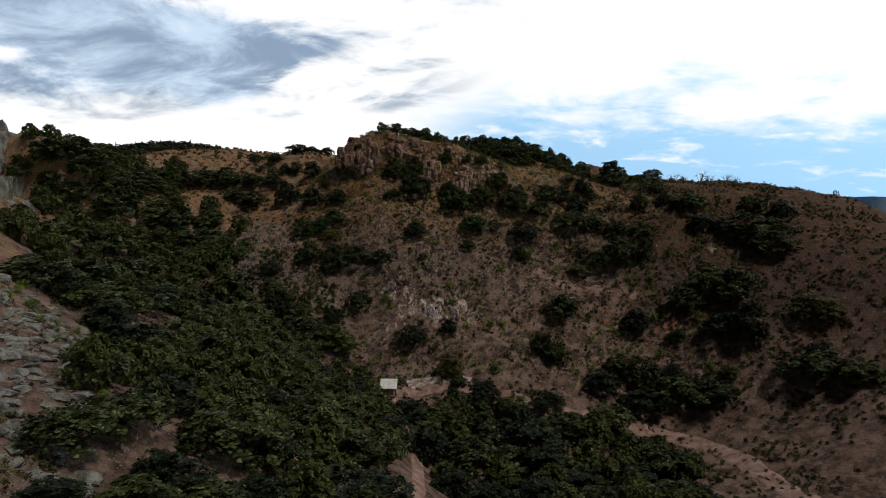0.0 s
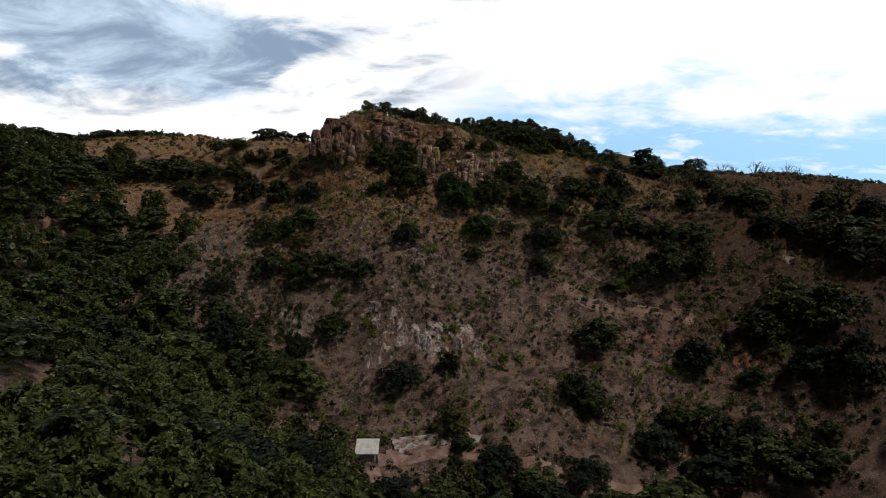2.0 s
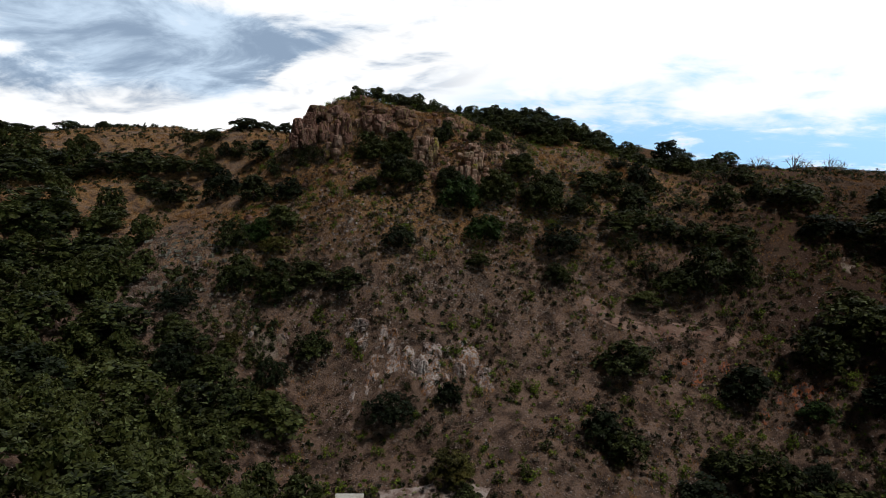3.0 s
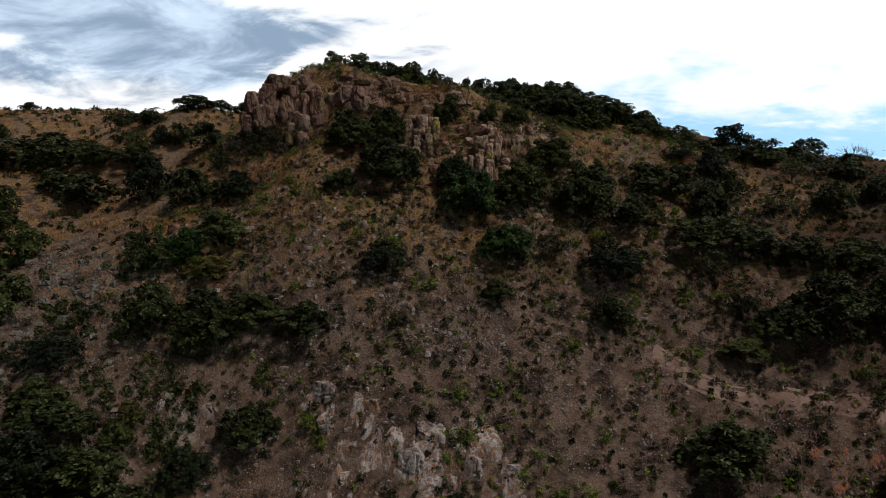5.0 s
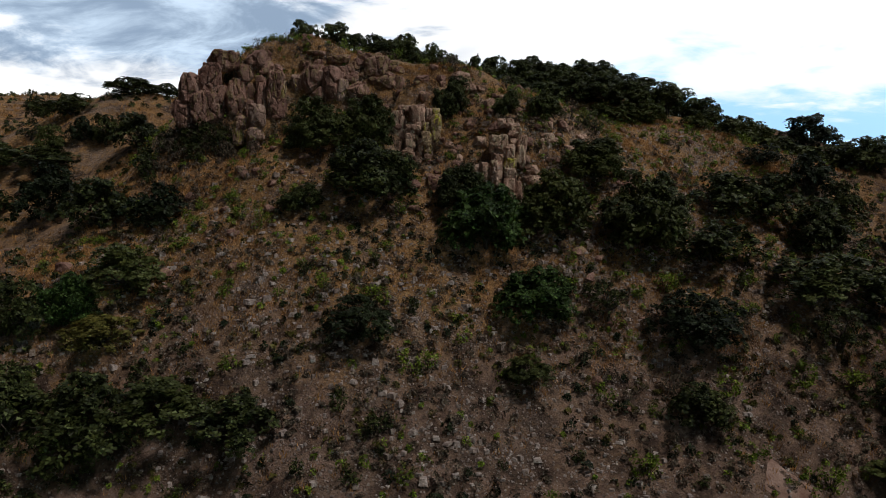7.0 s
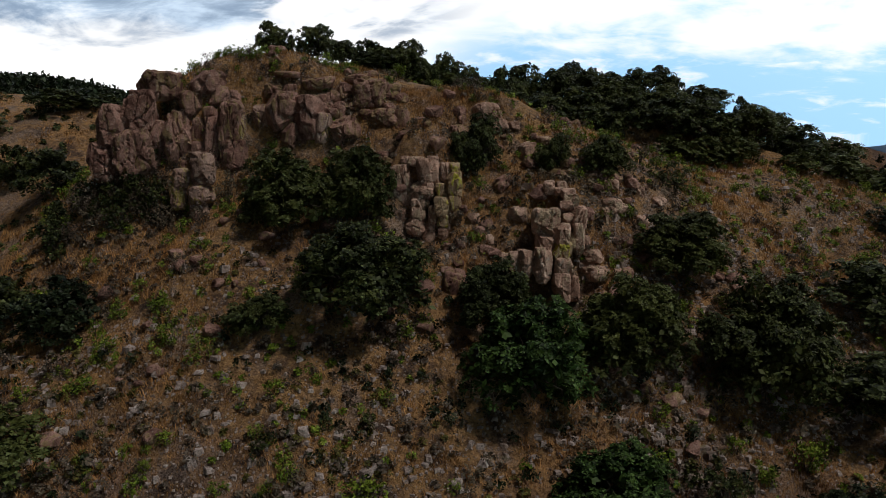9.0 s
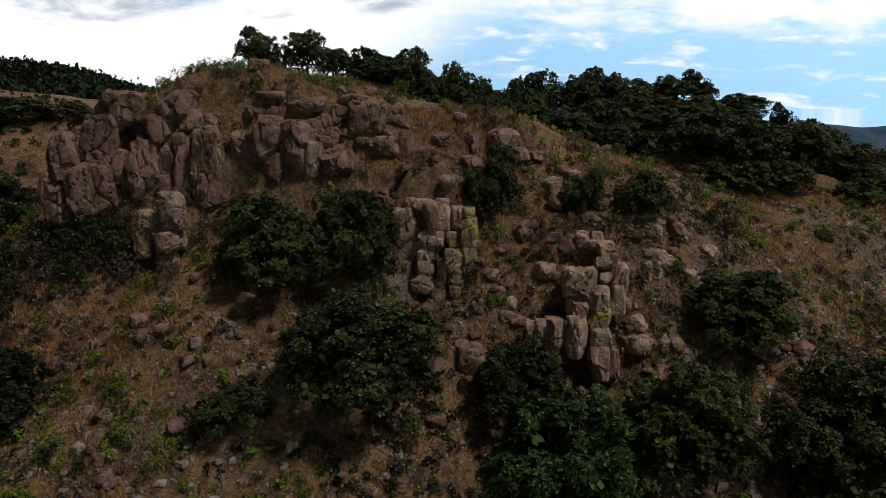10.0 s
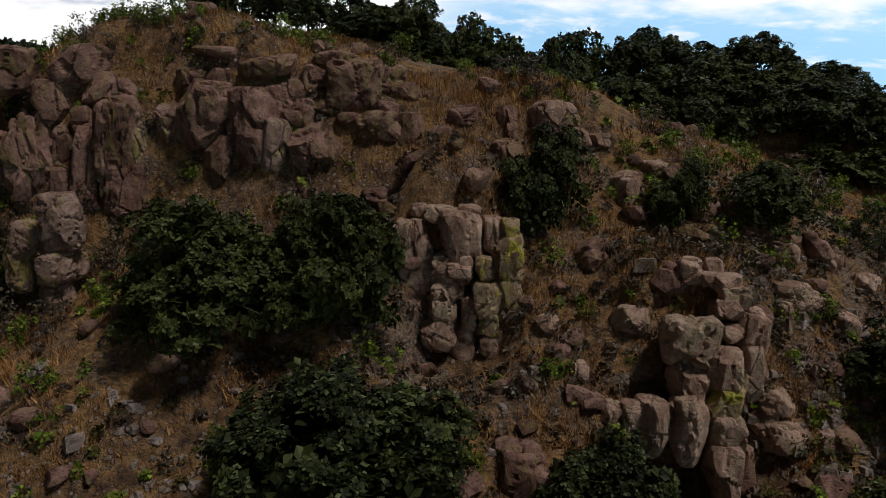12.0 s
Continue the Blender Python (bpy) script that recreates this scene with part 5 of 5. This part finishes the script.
grass("grass_upper", 12000, (-34, 34, 154, 189), 0.32, 14, 3, STRAW, "golden dry grass on the upper slope", 0.02)
grass("grass_plateau", 3500, (-100, -20, 160, 235), 0.45, 10, 5, STRAW, "dry grass over the plateau", 0.05)
grass("grass_lower", 6000, (-40, 100, 118, 200), 0.36, 10, 7, STRAW, "sparse dry grass on the stony slope", 0.04)

# a rough broken stone: eight corners, the upper four drawn in
CHIP_V = np.array([(-1, -0.9, -0.8), (0.9, -1, -0.8), (1, 0.8, -0.8), (-0.8, 1, -0.8), (-0.75, -0.6, 0.6), (0.55, -0.8, 0.75), (0.8, 0.5, 0.5), (-0.5, 0.75, 0.7)]) * 0.8
CHIP_F = np.array([(4, 5, 6, 7), (0, 1, 5, 4), (1, 2, 6, 5), (2, 3, 7, 6), (3, 0, 4, 7)])


def rubble(name, x, y, sizes, mat, label):
    n = len(x)
    s = sizes[0] * (sizes[1] / sizes[0]) ** (rng.uniform(0, 1, n) ** 2.2)
    shape = CHIP_V[None] * (1.0 + rng.uniform(-0.3, 0.3, (n, len(CHIP_V), 1))) * rng.uniform(0.6, 1.3, (n, 1, 3)) * (0.5 * s)[:, None, None] * (1, 1, 0.75)
    a = rng.uniform(0, 6.28, n)
    c, d = np.cos(a)[:, None], np.sin(a)[:, None]
    verts = np.stack([shape[..., 0] * c - shape[..., 1] * d, shape[..., 0] * d + shape[..., 1] * c, shape[..., 2]], 2)
    verts += np.c_[x, y, land(x, y) + 0.08 * s][:, None]
    faces = CHIP_F[None] + (np.arange(n) * len(CHIP_V))[:, None, None]
    return tagged(mesh_object(name, verts.reshape(-1, 3), faces.reshape(-1, 4), mat), label, "stones", kind="stuff")


rubble("stones_upper", *spread(8000, (-30, 34, 150, 186), 1.0, 11, 3.0), (0.05, 0.36), GREY_ROCK, "loose pink and grey stones on the upper slope")
rubble("stones_lower", *spread(9000, (-30, 80, 118, 155), 1.0, 13, 3.0), (0.06, 0.42), STONE_MIX, "loose pale stones on the lower slope")
rubble("stones_right", *spread(6000, (7, 34, 157, 184), 1.2, 19, 3.0), (0.08, 0.55), STONE_MIX, "loose pinkish stones over the bare right shoulder")
rubble("stones_mid", *spread(7000, (-30, 22, 140, 170), 1.0, 27, 3.5), (0.08, 0.5), STONE_MIX, "pale gravel and stones strewn over the middle slope")
rubble("stones_left", *spread(1800, (-60, -28, 140, 160), 0.8, 15), (0.15, 0.9), GREY_ROCK, "grey scree on the left shoulder")
rubble("stones_slab", *spread(2600, (-52, -26, 46, 96), 1.4, 17), (0.12, 0.6), SLAB_ROCK, "broken stones between the slabs")


def undergrowth(name, count, box, seed, mat, label, size, tall=0.5, whorls=9, big=(0.35, 1.25)):
    """Small bushes strewn in patches, each a low dome of leaf whorls."""
    x, y = spread(count, box, 0.8, seed, 5.0)
    s = big[0] + (big[1] - big[0]) * rng.uniform(0, 1, len(x)) ** 1.8
    n = len(x) * whorls
    out = rng.normal(0, 1, (n, 3)) + (0, 0, 0.7)
    out /= np.linalg.norm(out, axis=1)[:, None]
    wide = np.repeat(s, whorls)[:, None]
    centres = np.c_[np.repeat(x, whorls), np.repeat(y, whorls), np.repeat(land(x, y), whorls)] + out * wide * (0.45, 0.45, 0.55 * tall) * rng.uniform(0.5, 1.1, (n, 1)) + (0, 0, 0.12) * wide
    verts, faces = rosettes(centres, out, 5, size, rng)
    return tagged(mesh_object(name, verts, faces, mat), label, "undergrowth", kind="stuff")


undergrowth("scrub_lower", 1300, (-32, 95, 112, 166), 41, DARK_LEAF, "scattered dark low scrub on the lower slope", 0.20, 0.7)
undergrowth("scrub_green", 2300, (-34, 62, 122, 186), 47, GREEN_LEAF, "small fresh green tufts over the slope", 0.15, 1.1, 8, (0.25, 1.0))
undergrowth("scrub_olive", 1700, (-34, 62, 122, 170), 53, OLIVE_LEAF, "yellowish green tufts over the slope", 0.15, 0.9, 8, (0.25, 1.0))
undergrowth("scrub_brown", 3200, (-34, 70, 122, 176), 49, GREY_LEAF, "brown leafless scrub patches on the slope", 0.17, 0.7, 8, (0.4, 1.4))
undergrowth("scrub_upper", 500, (-32, 36, 150, 188), 43, GREY_LEAF, "scattered grey-brown twiggy scrub", 0.14, 0.8)
undergrowth("scrub_right", 2400, (34, 100, 90, 200), 57, OAK_LEAF, "low dark bushes dotting the bare right slope", 0.22, 0.8, 8, (0.4, 1.3))
undergrowth("scrub_gully", 700, (-46, -22, 130, 152), 61, OAK_LEAF, "dark tangled scrub in the gully", 0.22, 0.9, 9, (0.6, 1.6))
undergrowth("scrub_slab", 420, (-50, -26, 46, 98), 63, OLIVE_LEAF, "yellowish tufts growing between the slabs", 0.16, 1.0, 9, (0.4, 1.4))
undergrowth("scrub_left", 1100, (-100, -28, 120, 240), 45, OAK_LEAF, "scattered low scrub on the left shoulder", 0.25, 0.8)
for cx, cy, wide, deep, count, sizes, mat, label in (
        (-7.0, 156.5, 5.0, 3.0, 420, (0.15, 0.9), STONE_MIX, "pale broken rocks strewn over the middle slope"), (10.5, 160.5, 1.3, 4.5, 420, (0.12, 0.6), GREY_ROCK, "grey scree filling the gully between the oaks"),
        (-37.0, 155.0, 4.0, 4.0, 420, (0.2, 1.1), SLAB_ROCK, "grey angular scree on the left shoulder"), (18.0, 158.0, 5.0, 3.0, 300, (0.12, 0.6), STONE_MIX, "pale stones below the oaks"),
        (-1.0, 148.5, 5.0, 1.6, 260, (0.15, 0.7), STONE_MIX, "pale stones above the scar"), (-20.0, 163.0, 6.0, 3.5, 420, (0.15, 0.8), STONE_MIX, "pinkish stones on the grassy slope"),
        (19.0, 169.0, 5.0, 5.0, 520, (0.12, 0.6), STONE_MIX, "pinkish stones on the right shoulder")):
    rubble("loose_stones", rng.normal(cx, wide, count), rng.normal(cy, deep, count), sizes, mat, label)
x, y = rng.normal(9.5, 2.6, 900), rng.normal(165, 4.0, 900)
rubble("stones_scree", x - (y - 165) * 0.35, y, (0.12, 0.8), GREY_ROCK, "scree of broken stones below the stack")

for k in range(170):
    cx, cy, spread_x, spread_y = rnd.choice(((0.5, 171, 3, 3), (8, 170, 3, 4), (2, 176, 6, 2), (10, 165, 3, 5), (-8, 180, 7, 2), (-22, 164, 6, 5), (12, 178, 6, 3), (-6, 168, 6, 3)))
    x, y = rnd.gauss(cx, spread_x), rnd.gauss(cy, spread_y)
    wide = rnd.uniform(0.35, 1.0)
    rock = stone("boulder", COARSE_STONES, PINK_ROCK, pose(x, y, lands(x, y) + 0.1 * wide, rnd.uniform(-20, 20), rnd.uniform(-20, 20), rnd.uniform(0, 360)) @ Matrix.Diagonal((wide * 1.2, wide, wide * 0.8, 1)))
    tagged(rock, "loose pink boulder lying on the slope", "boulder", "loose boulders")


# ---- single things ----
def bare_tree(seed):
    r = random.Random(seed)
    tree = tagged(new("bare_tree"), "small leafless tree on the ridge", "tree", "bare trees of the ridge")
    for k in range(9):
        verts, faces = [], []
        a, out, up = r.uniform(0, 6.28), r.uniform(0.4, 1.5), r.uniform(1.4, 2.6)
        tip = Vector((math.cos(a) * out, math.sin(a) * out, up))
        bend = tip * 0.45 + Vector((0, 0, 0.25))
        tube(verts, faces, [Vector((0, 0, -0.2)), bend, tip], [0.09, 0.05, 0.015], 5)
        for _ in range(5):
            tube(verts, faces, [bend.lerp(tip, r.uniform(0.2, 0.9)), tip + Vector((r.gauss(0, 0.5), r.gauss(0, 0.5), r.gauss(0.1, 0.3)))], [0.03, 0.01], 4)
        mesh_object("branch", verts, faces, GREY_BARK, tree)
    return tree


def grey_bark(n):
    place = n.add("ShaderNodeNewGeometry").outputs["Position"]
    return surface(n, n.mix(n.noise(place, 6.0), (0.12, 0.10, 0.10), (0.30, 0.26, 0.26)), 0.9)


GREY_BARK = material("bare grey bark", grey_bark)
BARE = [bare_tree(k) for k in range(3)]
for k, (x, y, tall) in enumerate(((54.5, 190, 2.6), (61, 190, 2.4), (64, 191, 1.9), (68, 190, 2.9), (70.5, 191, 2.2), (74.5, 189, 2.4), (77, 189, 2.0), (58, 192, 1.8))):
    place(BARE[k % 3], x, y, tall, tall, 70 * k, 2.4, 2.4)


def shed():
    """A small shelter: four posts and a tilted sheet roof."""
    def white(n):
        place = n.add("ShaderNodeNewGeometry").outputs["Position"]
        return surface(n, n.mix(n.ramp(n.noise(place, 1.8, 5.0, 0.7), 0.4, 0.7), (0.62, 0.60, 0.56), (0.42, 0.38, 0.34)), 0.6, n.noise(place, 3.0), 0.03, 0.3)
    sheet_mat = material("weathered white sheet", white)
    z = lands(-9.3, 121.2)
    hut = tagged(new("shelter"), "small open shelter with a weathered white sheet roof", "shelter")
    hut.location = (-9.3, 121.2, z)
    for px, py, h in ((-1.2, -1.0, 0.85), (1.2, -1.0, 0.85), (-1.2, 1.0, 1.9), (1.2, 1.0, 1.9)):
        verts, faces = [], []
        tube(verts, faces, [Vector((px, py, -0.6)), Vector((px, py, h))], [0.06, 0.05], 6)
        mesh_object("post", verts, faces, BARK, hut)
    bm = bmesh.new()
    bmesh.ops.create_cube(bm, size=1.0, matrix=Matrix.Translation((0, 0, 1.46)) @ pose(0, 0, 0, 27, 0, 0) @ Matrix.Diagonal((2.9, 2.6, 0.05, 1)))
    part("roof", bm, sheet_mat, hut, "weathered white sheet roof")
    for side in (-1.2, 1.2):
        bm = bmesh.new()
        bmesh.ops.create_cube(bm, size=1.0, matrix=Matrix.Translation((side, 0, 1.36)) @ pose(0, 0, 0, 27, 0, 0) @ Matrix.Diagonal((0.08, 2.2, 0.1, 1)))
        part("beam", bm, BARK, hut)
    return hut


shed()
verts, faces = [], []
z = lands(-13.2, 182.6)
tube(verts, faces, [Vector((-13.2, 182.6, z - 0.4)), Vector((-13.15, 182.6, z + 1.3))], [0.045, 0.035], 6)
tagged(mesh_object("fence_post", verts, faces, BARK), "thin weathered wooden post on the hilltop", "post")


# ---- far country ----
x, y = np.concatenate([rng.normal(-122, 38, 1500), rng.normal(-205, 55, 1000)]), np.concatenate([rng.normal(338, 28, 1500), rng.normal(375, 40, 1000)])
k = 16
centres = np.c_[np.repeat(x, k), np.repeat(y, k), np.repeat(land(x, y) + 1.3, k)] + rng.normal(0, 1, (len(x) * k, 3)) * (1.3, 1.3, 0.8)
verts, faces = leaves(centres, np.zeros((len(centres), 3)), 1, 0.85, np.zeros(len(centres)), rng)
tagged(mesh_object("far_wood", verts, faces, DARK_LEAF), "dark wooded hill behind the plateau", "woodland", kind="stuff")

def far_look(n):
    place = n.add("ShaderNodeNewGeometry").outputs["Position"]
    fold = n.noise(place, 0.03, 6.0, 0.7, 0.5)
    # the blue of distance haze is put into the base colour
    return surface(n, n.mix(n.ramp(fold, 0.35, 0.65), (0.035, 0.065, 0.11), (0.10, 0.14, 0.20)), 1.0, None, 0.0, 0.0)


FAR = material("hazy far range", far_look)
xs, ys = np.linspace(120, 1100, 160), np.linspace(470, 760, 40)
gx, gy = np.meshgrid(xs, ys)
gz = -45 + np.exp(-((gy - 600) / 60) ** 2) * (89 + 5 * lattice(gx, gy, 130.0, 31) + 2 * lattice(gx, gy, 30.0, 33))
w = len(xs)
i = (np.arange(len(ys) - 1)[:, None] * w + np.arange(w - 1)[None]).ravel()
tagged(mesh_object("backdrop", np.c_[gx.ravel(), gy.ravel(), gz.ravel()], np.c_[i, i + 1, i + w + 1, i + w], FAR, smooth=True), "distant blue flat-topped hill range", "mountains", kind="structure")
